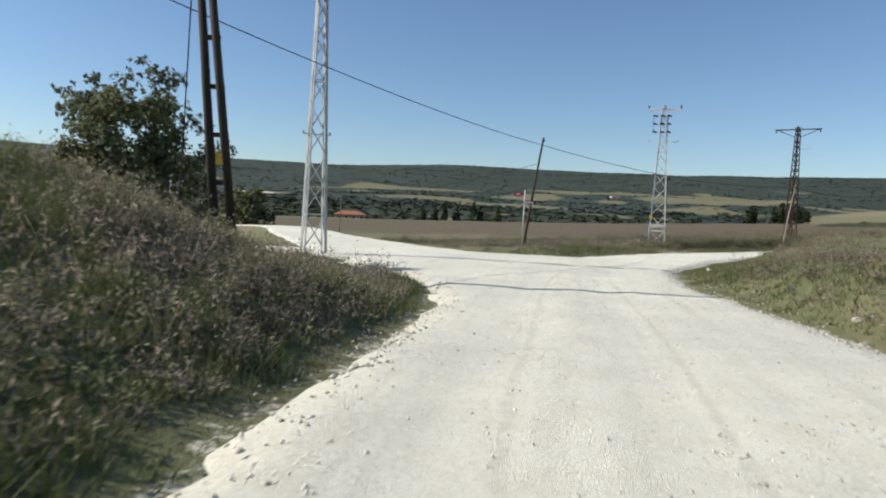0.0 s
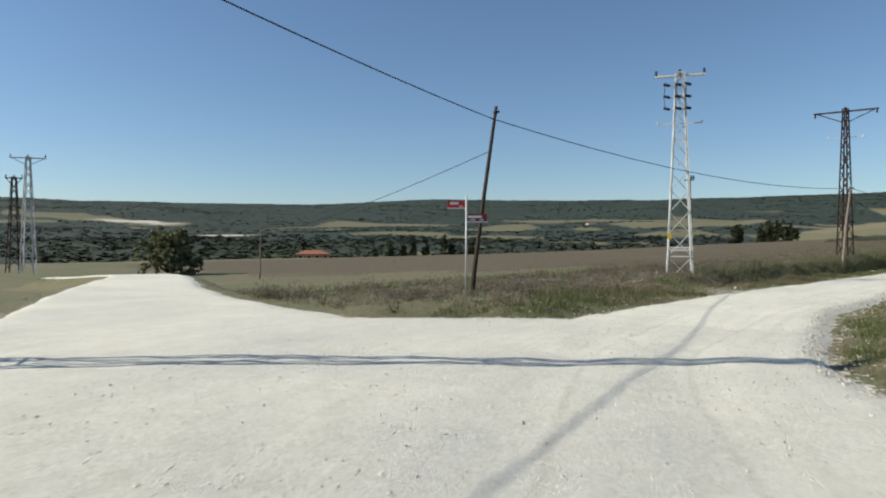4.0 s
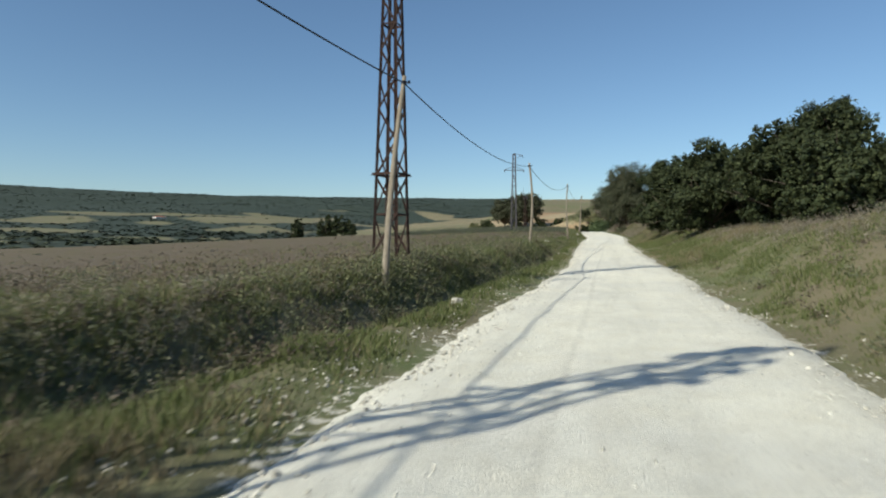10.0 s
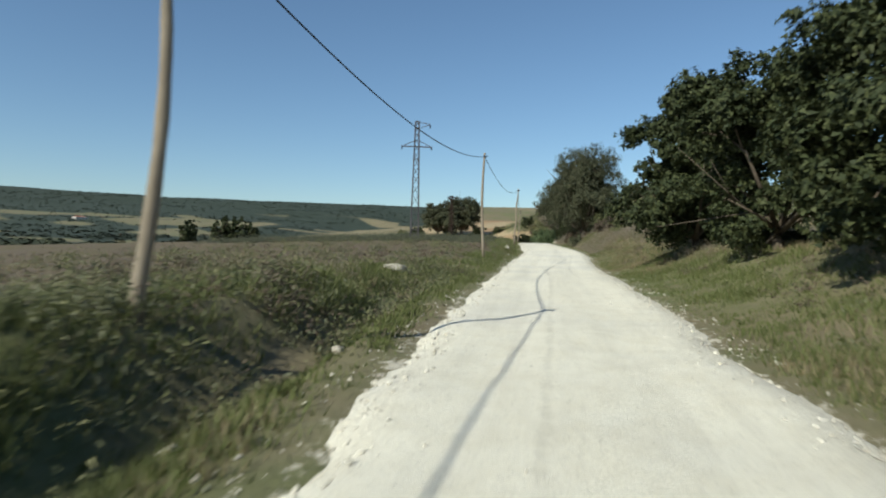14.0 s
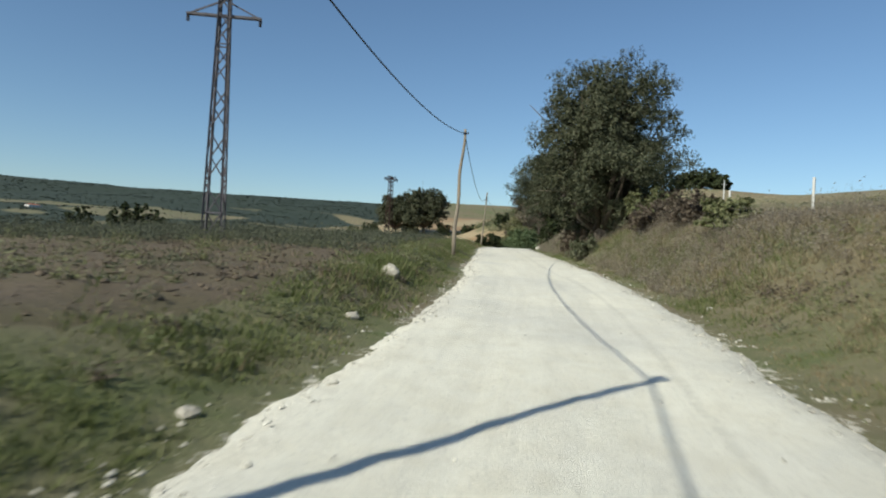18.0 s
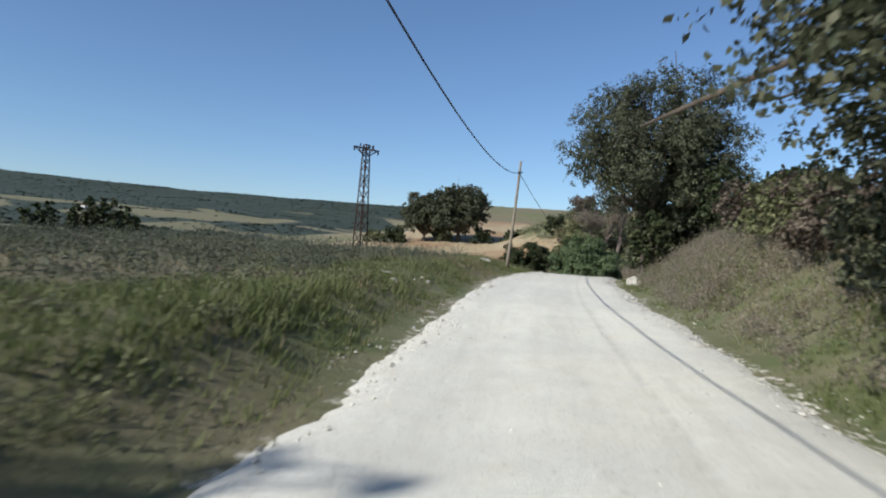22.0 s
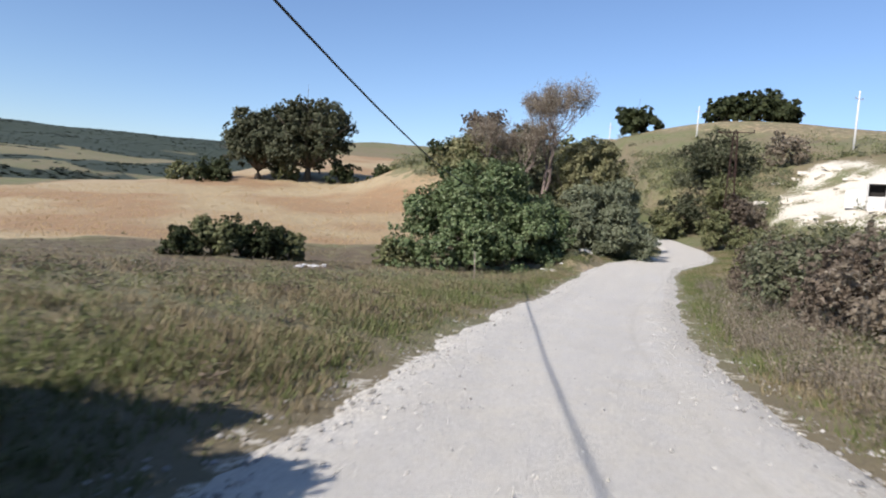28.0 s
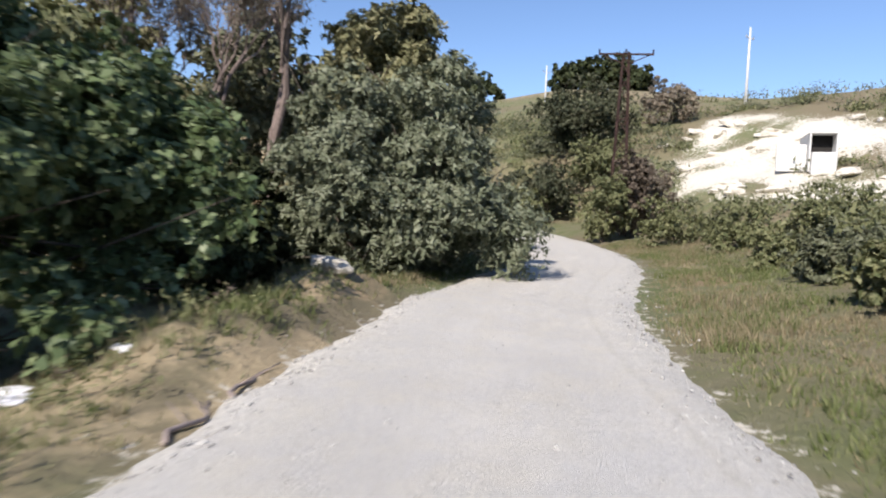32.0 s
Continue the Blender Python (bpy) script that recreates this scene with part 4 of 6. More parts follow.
def tree(name, x, y, lobes, count, leaf, material, label, category="tree", trunk=0.25, bark=None, seed=0, limbs=7, droop=0.2, group="", long=1.0, z=None):
    """A tapered trunk with limbs that reach into the lobes, and a crown of separate leaves."""
    rng = np.random.default_rng(seed)
    z = gh(x, y) if z is None else z
    ob = thing(name, (x, y, z - 0.05), label, category, group)
    bm = bmesh.new()
    bark = bark or BARK
    low = min(l[2] - l[5] for l in lobes)
    mid = np.mean([l[:3] for l in lobes], 0)
    fork = Vector((mid[0] * 0.25, mid[1] * 0.25, max(0.5, low + 0.4)))
    if trunk:
        tube(bm, [(0, 0, -0.3), (0.02, 0.03, fork.z * 0.5), fork], [trunk * 1.25, trunk, trunk * 0.85], 9)
    else:
        fork = Vector((0, 0, 0.1))
    for l in list(lobes) * (1 + limbs // max(1, len(lobes))):
        tip = Vector(l[:3]) + Vector(rng.normal(size=3).clip(-1.3, 1.3) * 0.26) * Vector(l[3:]).length / 1.8
        knee = fork.lerp(tip, 0.5) + Vector(rng.normal(size=3)) * 0.12 * (tip - fork).length
        w = (trunk or 0.05) * 0.5
        tube(bm, [fork, knee, tip], [w, w * 0.55, w * 0.15], 6)
        for _ in range(3):
            t2 = tip + Vector(rng.normal(size=3)) * Vector(l[3:]).length * 0.32
            tube(bm, [knee.lerp(tip, rng.uniform(0, 0.8)), t2], [w * 0.3, w * 0.08], 5)
    part("trunk", bm_mesh("trunk", bm, bark, True), ob)
    pts, aim = crown_points(rng, lobes, count)
    pts[:, 2] = np.maximum(pts[:, 2], 0.05)
    v, f = leaf_faces(rng, pts, aim, leaf * 1.15, 4 if name == "fig_tree" or (name == "oak_tree" and not group) else 3, long)
    part("crown", fast_mesh("crown", v, f, material), ob)
    return ob


def ball(rng, r, h, n, low=0.3, squash=1.0):
    """Lobes for a rounded crown of radius r and height h over the ground."""
    out = []
    for i in range(n):
        a = i * 2.4 + rng.uniform(0, 0.6)
        f = (i + 0.5) / n
        zz = h * (low + (1 - low) * f) * 0.86
        rad = r * 0.62 * math.sqrt(max(0.05, 1 - ((f - 0.35) / 0.8) ** 2)) * squash
        lr = r * rng.uniform(0.44, 0.58) * (1.06 - 0.22 * f)
        out.append((rad * math.cos(a), rad * math.sin(a), zz, lr, lr, lr * 0.85))
    for f in (0.42, 0.74):
        out.append((0, 0, h * (low + (1 - low) * f) * 0.86, r * 0.6, r * 0.6, h * (1 - low) * 0.24))
    return out


R = np.random.default_rng(7)
# thicket of trees on the bank to the right
for i, (x, y, r, h, n, cnt) in enumerate(((48.6, 56.0, 1.9, 2.9, 9, 10000), (56.3, 61.4, 2.9, 5.6, 11, 15000), (63.2, 69.6, 2.9, 6.0, 10, 16000), (68.6, 74.6, 3.0, 5.8, 9, 15000),
                                         (73.6, 79.6, 2.7, 6.8, 10, 20000), (60.8, 61.6, 3.2, 7.2, 11, 14000), (68.5, 69.0, 2.6, 4.2, 9, 9000), (78.5, 81.5, 2.4, 4.4, 8, 9000), (53.0, 57.8, 2.4, 4.0, 9, 9000))):
    tree("roadside_tree", x, y, ball(R, r, h, n, 0.15), int(cnt * 4.2), 0.055, OAK_LEAF, "dense dark green tree in the roadside thicket", "tree", 0.16, None, 20 + i, 9, 0.1, "roadside thicket")
# the great round tree and the gnarled one beyond it
OAK_LOW = [(1.2, -1.0, 1.5, 1.9, 1.9, 1.6), (2.2, 0.2, 1.8, 2.0, 2.0, 1.7), (-0.2, -1.8, 1.3, 1.6, 1.6, 1.4), (0.4, 0.2, 2.4, 1.9, 1.9, 1.7), (2.6, 1.6, 2.0, 1.7, 1.7, 1.6),
           (0.9, 3.3, 2.9, 1.4, 1.4, 1.4), (1.9, 3.6, 4.1, 1.7, 1.7, 1.6), (2.0, 2.8, 1.7, 1.5, 1.5, 1.4), (3.0, 4.2, 2.6, 1.5, 1.5, 1.5), (0.6, 3.6, 5.2, 1.5, 1.5, 1.5), (2.8, 3.2, 5.0, 1.6, 1.6, 1.5), (1.4, 4.4, 3.4, 1.5, 1.5, 1.5), (2.4, 2.4, 6.4, 1.6, 1.6, 1.5), (3.4, 1.4, 3.6, 1.6, 1.6, 1.5)]
tree("oak_tree", 108.4, 109.8, ball(R, 4.2, 9.6, 26, 0.30) + OAK_LOW, 215000, 0.046, OAK_DUSTY, "great round dusty oak on the bank above the track", "tree", 0.42, None, 41, 14)
tree("oak_tree", 128.8, 128.7, ball(R, 3.9, 10.0, 22, 0.46), 110000, 0.045, OAK_DUSTY, "oak with a spreading crown and open branches over the bank", "tree", 0.34, None, 42, 14)
# far oak standing alone by the stubble
for i, (x, y, r, h, n) in enumerate(((193.6, 229.8, 5.0, 11.2, 16), (199.0, 224.2, 6.3, 13.6, 20))):
    tree("oak_tree", x, y, ball(R, r, h, n, 0.34), 52000, 0.15, OAK_DUSTY, "old dark oak with a broad dense crown beyond the stubble", "tree", 0.5, None, 44 + i, 10, group="old oaks beyond the stubble")
# fig, olive and dead tree at the bend
FIG = ((-3.4, 0, 1.3, 1.4), (-2.4, 0.5, 2.8, 1.5), (-1.1, 0, 4.0, 1.5), (0.3, 0.2, 4.7, 1.4), (1.6, -0.3, 4.3, 1.4), (3.0, 0.6, 3.5, 1.5), (4.2, 1.0, 1.9, 1.5), (-1.0, -1.5, 1.7, 1.7), (1.0, -1.6, 1.8, 1.7),
       (2.8, -1.2, 2.0, 1.5), (-2.6, -1.2, 1.2, 1.3), (0, -1.0, 3.2, 1.6), (0, 1.5, 3.4, 1.8), (2.2, 1.5, 3.0, 1.8), (-2.0, 1.5, 2.2, 1.6), (4.0, 1.5, 2.6, 1.7), (1.9, -0.8, 3.2, 1.2),
       (-3.6, -0.8, 0.6, 1.1), (-1.8, -1.9, 0.7, 1.2), (0.2, -2.2, 0.8, 1.2), (2.0, -2.0, 0.8, 1.2), (3.6, -1.2, 0.8, 1.2), (4.6, 0.2, 0.8, 1.2))
tree("fig_tree", 164.0, 161.1, [(u * 0.70 + w * 0.71, -u * 0.71 + w * 0.70, z * 1.09, r, r, r * 0.92) for u, w, z, r in FIG], 90000, 0.072, FIG_LEAF,
     "dense green fig tree spreading beside the road", "tree", 0.14, None, 50, 12, 0.5)
tree("olive_tree", 176.2, 160.0, ball(R, 3.1, 5.5, 16, 0.17), 105000, 0.04, OLIVE_LEAF, "silvery olive tree overhanging the road", "tree", 0.2, None, 46, 10, 0.2, "", 1.6)
WILLOW_LEAF = leafy("willow_leaves", (0.15, 0.15, 0.07), (0.24, 0.235, 0.115), (0.34, 0.315, 0.175))
tree("willow_tree", 180.6, 163.4, ball(R, 2.9, 9.6, 22, 0.1), 70000, 0.055, WILLOW_LEAF, "tall yellowish tree behind the olive", "tree", 0.2, None, 47, 10, 0.2, "", 1.6)


def bare_tree(x, y, h, seed):
    rng = random.Random(seed)
    ob = thing("dead_tree", (x, y, gh(x, y)), "bare dead tree with a broken twiggy top", "tree")
    bm, tw = bmesh.new(), bmesh.new()

    def grow(p, d, length, r, level):
        q = p + d * length
        m = p.lerp(q, 0.5) + Vector((rng.uniform(-1, 1), rng.uniform(-1, 1), rng.uniform(-1, 1))) * length * 0.08
        tube(bm if level < 3 else tw, [p, m, q], [r, r * 0.8, r * 0.6], 6 if level < 3 else 3, False)
        if level < 7:
            for _ in range(2 if level < 1 else 3):
                e = (d + Vector((rng.uniform(-1, 1), rng.uniform(-1, 1), rng.uniform(-0.1, 1.1))) * 0.6).normalized()
                grow(q.lerp(p, rng.uniform(0, 0.35)), e, length * rng.uniform(0.62, 0.8), r * 0.55, level + 1)
    grow(Vector((0, 0, -0.3)), Vector((0.05, 0, 1)), h * 0.36, 0.26, 0)
    tips = np.array([tuple(v.co) for v in tw.verts])
    nr = np.random.default_rng(seed)
    tips = tips[nr.integers(0, len(tips), 9000)] + 0.16 * nr.normal(size=(9000, 3))
    v, f = leaves(nr, tips, 0.035, -0.4, 3.4)
    part("dry_leaf_crown", fast_mesh("dry_leaf_crown", v, f, DRY_TWIG), ob, "withered brown leaf clusters")
    part("trunk", bm_mesh("trunk", bm, DEAD_TWIG), ob)
    part("twig_crown", bm_mesh("twig_crown", tw, DEAD_TWIG), ob, "dense fine bare twigs")


DEAD_TWIG = rough_mat("dead_brown_twigs", (0.13, 0.10, 0.085), (0.24, 0.19, 0.165), 9, 0.95)
bare_tree(178.2, 166.2, 12.9, 5)
bare_tree(176.0, 168.2, 12.0, 9)

# ---- shrubs ----


def shrub(x, y, r, h, cnt, leaf, material, label, seed, name="shrub", group="", low=0.08, n=7, z=None):
    return tree(name, x, y, ball(np.random.default_rng(seed), r, h, n, low), cnt, leaf, material, label, "shrub", 0.05, None, seed, 8, 0.1, group, z=z)


shrub(-8.9, 18.7, 2.3, 3.8 - gh(-8.9, 18.7), 42000, 0.042, BRAMBLE_LEAF, "green-brown elder bush behind the timber pole", 101, low=0.15, n=11)
shrub(-4.4, 12.4, 0.8, 1.0, 4200, 0.04, BRAMBLE_LEAF, "dusty shrub beside the timber pole", 102)
for i, (x, y, r, h) in enumerate(((135.2, 141.3, 0.95, 2.1), (134.4, 140.9, 0.95, 2.2), (136.3, 142.5, 0.8, 1.2), (133.1, 141.5, 0.9, 1.5))):
    shrub(x, y, r, h, 20000, 0.032, (OAK_LEAF, BRAMBLE_LEAF)[i == 2], "tall dark bramble thicket on the road edge", 103 + 40 * i, "bramble_bush", "brambles beside the road")
for i, (x, y, r, h) in enumerate(((150.2, 166.4, 1.0, 1.4), (151.4, 166.3, 1.1, 1.8), (152.9, 166.2, 1.2, 2.0), (154.3, 166.0, 1.1, 1.9), (155.4, 165.8, 0.9, 1.6))):
    shrub(x, y, r, h, 9000, 0.055, (OAK_LEAF, BRAMBLE_LEAF, OAK_LEAF)[i % 3], "low dark bush on the edge of the stubble", 105 + 20 * i, group="bushes on the edge of the stubble")
shrub(160.8, 163.8, 1.3, 1.5, 4000, 0.08, BRAMBLE_LEAF, "brown-tipped bush at the foot of the fig tree", 108)
for i, (x, y, r, h) in enumerate(((127.4, 127.5, 1.2, 3.2), (128.9, 126.8, 1.6, 3.6), (130.5, 127.0, 1.8, 2.6), (132.6, 129.0, 1.7, 2.8), (135.0, 129.6, 1.9, 2.4), (138.5, 130.5, 2.0, 2.6), (142.5, 132.0, 2.0, 2.4), (147.5, 134.5, 2.0, 2.2), (127.0, 123.5, 1.6, 2.2), (130.8, 129.4, 1.4, 2.9), (132.8, 130.6, 1.4, 3.0), (135.2, 131.8, 1.3, 2.4))):
    shrub(x, y, r, h, 9000, 0.055, (OAK_LEAF, DUSTY_LEAF)[i % 2], "dense evergreen shrub on the bank below the oak", 180 + i, group="bank shrubs")
for i, (x, y, r, h) in enumerate(((174, 148.9, 1.1, 0.8), (178, 149.6, 1.3, 0.9), (182.5, 150.8, 1.4, 1.0), (176, 145.8, 1.6, 1.2), (181, 147, 1.8, 1.4), (186.5, 149.6, 1.8, 1.4), (191, 152.5, 2.0, 1.8), (188.5, 145.5, 2.2, 2.0), (195, 149, 2.4, 2.2), (196, 156, 2.0, 2.0), (166.5, 142.5, 2.0, 1.8), (160, 139.5, 2.0, 1.8))):
    shrub(x, y, r, h, 9000, 0.05, (BRAMBLE_LEAF, DUSTY_LEAF, BRAMBLE_LEAF)[i % 3], "sprawling green bramble on the lower hillside", 190 + i, group="hillside brambles")
for i, (x, y, r, h) in enumerate(((104.0, 104.4, 1.2, 1.3), (106.2, 105.8, 1.3, 1.5), (108.8, 107.4, 1.4, 1.4), (111.6, 108.6, 1.5, 1.5), (101.5, 101.2, 1.2, 1.1), (98.0, 98.4, 1.1, 1.0), (109.5, 112.2, 1.1, 1.3), (112.6, 114.0, 1.2, 1.4), (115.6, 116.0, 1.3, 1.5), (118.6, 118.2, 1.2, 1.3), (121.5, 120.2, 1.3, 1.4), (106.0, 109.2, 0.9, 1.1))):
    shrub(x, y, r, h, 6000, 0.045, (BROWN_WEED, BRAMBLE_LEAF, BROWN_WEED, DUSTY_LEAF)[i % 4], "straggling dry bush on the bank beside the track", 260 + i, group="scrub on the bank", n=8)
shrub(132.0, 185.0, 3.4, 2.4, 7000, 0.12, OAK_LEAF, "wide dark bush beside the rusted pylon", 205)
shrub(127.5, 187.0, 2.8, 2.0, 5000, 0.12, OAK_LEAF, "wide dark bush beside the rusted pylon", 206)
for i, (x, y, r, h, m, lab) in enumerate(((147.6, 138.6, 1.7, 1.7, DRY_TWIG, "dry brown thicket on the road bank"), (150.2, 140.2, 1.5, 1.6, BROWN_WEED, "dry brown thicket on the road bank"), (153.2, 141.6, 1.7, 1.8, DUSTY_LEAF, "dusty grey-green bramble on the road bank"),
                                         (156.4, 143.0, 1.6, 1.6, BROWN_WEED, "dry brown thicket on the road bank"), (159.6, 143.8, 1.6, 1.5, DUSTY_LEAF, "dusty grey-green bramble on the road bank"), (163.5, 145.3, 1.7, 1.6, BROWN_WEED, "dry brown thicket on the road bank"),
                                         (167.2, 146.2, 1.6, 1.4, DUSTY_LEAF, "dusty grey-green bramble on the road bank"), (170.5, 147.2, 1.8, 1.5, BRAMBLE_LEAF, "green bramble clump below the hillside"), (144.6, 136.2, 1.5, 1.6, DRY_TWIG, "dry brown thicket on the road bank"),
                                         (141.5, 134.0, 1.5, 1.6, DRY_TWIG, "dry brown thicket on the road bank"), (148.6, 136.4, 1.8, 1.9, DRY_TWIG, "dry brown thicket on the road bank"), (153.5, 138.6, 2.0, 2.0, DRY_TWIG, "dry brown thicket on the road bank"))):
    shrub(x, y, r, h, 13000, 0.034, m, lab, 109 + i, group="brambles on the road bank", n=9)
shrub(171.6, 162.6, 1.8, 3.4, 12000, 0.07, OAK_LEAF, "dark bush between the fig and the olive tree", 285)
shrub(174.2, 163.6, 1.8, 3.8, 12000, 0.07, OAK_LEAF, "dark bush between the fig and the olive tree", 286)
for i, (x, y, r, h) in enumerate(((202.6, 159.6, 1.7, 5.8), (205.2, 159.2, 2.0, 5.0), (200.6, 160.8, 1.8, 4.6), (207.8, 160.0, 2.0, 4.2))):
    shrub(x, y, r, h, 11000, 0.07, (BROWN_WEED, DRY_TWIG, BRAMBLE_LEAF, BROWN_WEED)[i], "reddish-brown dry bush round the foot of the rusted pylon", 300 + i, group="dry bushes round the pylon")
shrub(173.0, 165.0, 2.0, 6.4, 16000, 0.07, WILLOW_LEAF, "tall yellowish bush in front of the dead trees", 304, n=10)
shrub(184.0, 165.5, 2.8, 4.4, 8000, 0.09, BRAMBLE_LEAF, "yellow-green bush behind the olive tree", 116)
shrub(170.5, 165.8, 2.6, 4.8, 8000, 0.09, OAK_LEAF, "dark bush behind the fig tree", 117)
for i, (x, y, r, h) in enumerate(((171.8, 168.4, 2.8, 8.4), (176.0, 171.6, 3.2, 10.0), (181.5, 170.0, 3.2, 10.6), (186.5, 168.5, 3.2, 10.2), (191.0, 169.0, 3.0, 8.6), (193.0, 175.5, 3.4, 7.6), (197.5, 177.5, 3.2, 5.0), (203.0, 180.5, 3.4, 5.2), (190.5, 167.0, 2.4, 3.6), (198.0, 170.5, 2.6, 3.8), (205.5, 174.5, 2.8, 4.0), (211.0, 182.5, 3.2, 4.6), (213.0, 171.0, 2.4, 3.4))):
    shrub(x, y, r, h, 7000, 0.12, (BRAMBLE_LEAF, WILLOW_LEAF, DUSTY_LEAF)[i % 3], "tall green-brown bush in the thicket at the bend", 210 + i, group="thicket behind the bend", n=9)
for i, (x, y, r, h) in enumerate(((196, 186, 2.6, 4.4), (200, 190, 3.0, 5.0), (204, 193, 2.4, 3.6), (199, 182, 2.6, 4.0), (205, 186, 2.8, 4.2), (209, 189, 2.2, 3.2), (194, 191, 2.2, 3.2), (191, 185, 2.4, 3.8), (210, 195, 2.0, 2.8))):
    shrub(x, y, r, h, 5000, 0.13, (OAK_LEAF, BRAMBLE_LEAF, BROWN_WEED)[(2 * i) % 3], "bushy evergreen on the knoll behind the bend", 240 + i, group="bushes on the knoll", n=8)
shrub(219.5, 166.4, 3.2, 4.4, 14000, 0.085, BRAMBLE_LEAF, "evergreen bush on the hillside", 122, n=9)
shrub(223.0, 169.3, 5.2, 6.6, 26000, 0.09, OAK_DUSTY, "large round evergreen on the hillside", 118, low=0.1, n=10)
shrub(216.5, 170.5, 3.4, 4.8, 14000, 0.085, OAK_DUSTY, "evergreen bush on the hillside", 119, n=9)
shrub(226.5, 162.0, 2.6, 4.5, 5000, 0.12, DRY_TWIG, "reddish dry bush on the hillside", 120)
tree("hill_tree", 271.0, 204.5, ball(R, 4.6, 6.0, 9, 0.2), 6000, 0.3, OAK_LEAF, "round dark tree on the hilltop", "tree", 0.4, None, 121)
for i, (x, y, r, h) in enumerate(((277, 188, 4, 4.5), (280, 182.5, 5, 6.0), (281, 177.5, 3.5, 4.2))):
    tree("hill_tree", x, y, ball(R, r, h, 9, 0.1), 4500, 0.32, OAK_LEAF, "dark evergreen in a row on the hilltop", "tree", 0.3, None, 130 + i, group="hilltop grove")
for i, (x, y, r, h) in enumerate(((194, 126.5, 4.5, 5.2), (196, 122, 4.5, 5.6), (197.5, 117.5, 4, 4.4))):
    tree("hill_tree", x, y, ball(R, r, h, 9, 0.1), 4000, 0.3, OAK_LEAF, "dark evergreen on the distant hill", "tree", 0.3, None, 140 + i, group="distant hill grove")
tree("ash_tree", -36.0, 120.0, ball(R, 4.4, 8.0, 10, 0.1), 9000, 0.22, BRAMBLE_LEAF, "leafy green tree beside the side track", "tree", 0.3, None, 150)
for i in range(9):
    x, y = ((121.5, 259), (124, 262), (119.5, 256), (126.5, 250), (128.5, 248.5), (130.5, 247), (132.5, 245.5), (134.5, 244), (129.5, 251))[i]
    h = (8.2, 8.8, 7.6, 8.4, 9.4, 9.0, 9.6, 8.0, 8.8)[i]
    tree("poplar", x, y, [(0, 0, h * 0.25, 1.6, 1.6, h * 0.24), (0.1, 0.1, h * 0.5, 1.6, 1.6, h * 0.25), (0, 0, h * 0.76, 1.1, 1.1, h * 0.24)], 1500, 0.3, OAK_LEAF,
         "dark slender poplar in a clump beyond the field", "tree", 0.2, None, 160 + i, 3, group="poplars beyond the field")
for i, (u, d, h) in enumerate(((0, 0, 6.5), (5, 3, 5.5), (9, -2, 7.5), (14, 1, 6.0), (21, 0, 8.0), (24, 2, 6.8), (31, -3, 5.0))):
    x, y = -7.5 + u * 0.9, 246 + d
    tree("cypress", x, y, [(0, 0, h * 0.25, 1.3, 1.3, h * 0.24), (0, 0, h * 0.5, 1.2, 1.2, h * 0.25), (0, 0, h * 0.76, 0.7, 0.7, h * 0.24)], 1200, 0.3, OAK_LEAF, "dark pointed cypress at the foot of the valley", "tree", 0.18, None, 270 + i, 3, group="cypresses in the valley")
shrub(149.0, 232.0, 2.2, 2.0, 1500, 0.25, OAK_LEAF, "low bush on the far field edge", 171)
for i, (x, y, r, h) in enumerate(((190.0, 236.5, 3.0, 3.4), (185.5, 238.0, 2.6, 2.8), (202.5, 219.5, 2.6, 3.4), (196.5, 226.5, 2.0, 3.2), (209.5, 211.0, 2.8, 3.0))):
    shrub(x, y, r, h, 3500, 0.16, (OAK_LEAF, BRAMBLE_LEAF)[i % 2], "low green bush at the foot of the old oaks", 290 + i, group="bushes below the old oaks")
shrub(187.0, 232.0, 2.5, 2.4, 1800, 0.25, OAK_LEAF, "low bush beside the old oak", 172)
shrub(206.5, 214.0, 3.0, 2.8, 2200, 0.22, OAK_LEAF, "low bush beside the old oak", 173)
shrub(211.0, 206.0, 3.0, 3.6, 2500, 0.2, BRAMBLE_LEAF, "brown-green bush on the field edge", 174)
shrub(214.0, 196.0, 3.4, 4.4, 3000, 0.2, DRY_TWIG, "reddish-brown bush on the field edge", 175)


# ---- stuff: woods, grass, weeds, clods, gravel ----


def stuff(name, v, f, material, label, category):
    return tagged(new(name, fast_mesh(name, v, f, material)), label, category, kind="stuff")


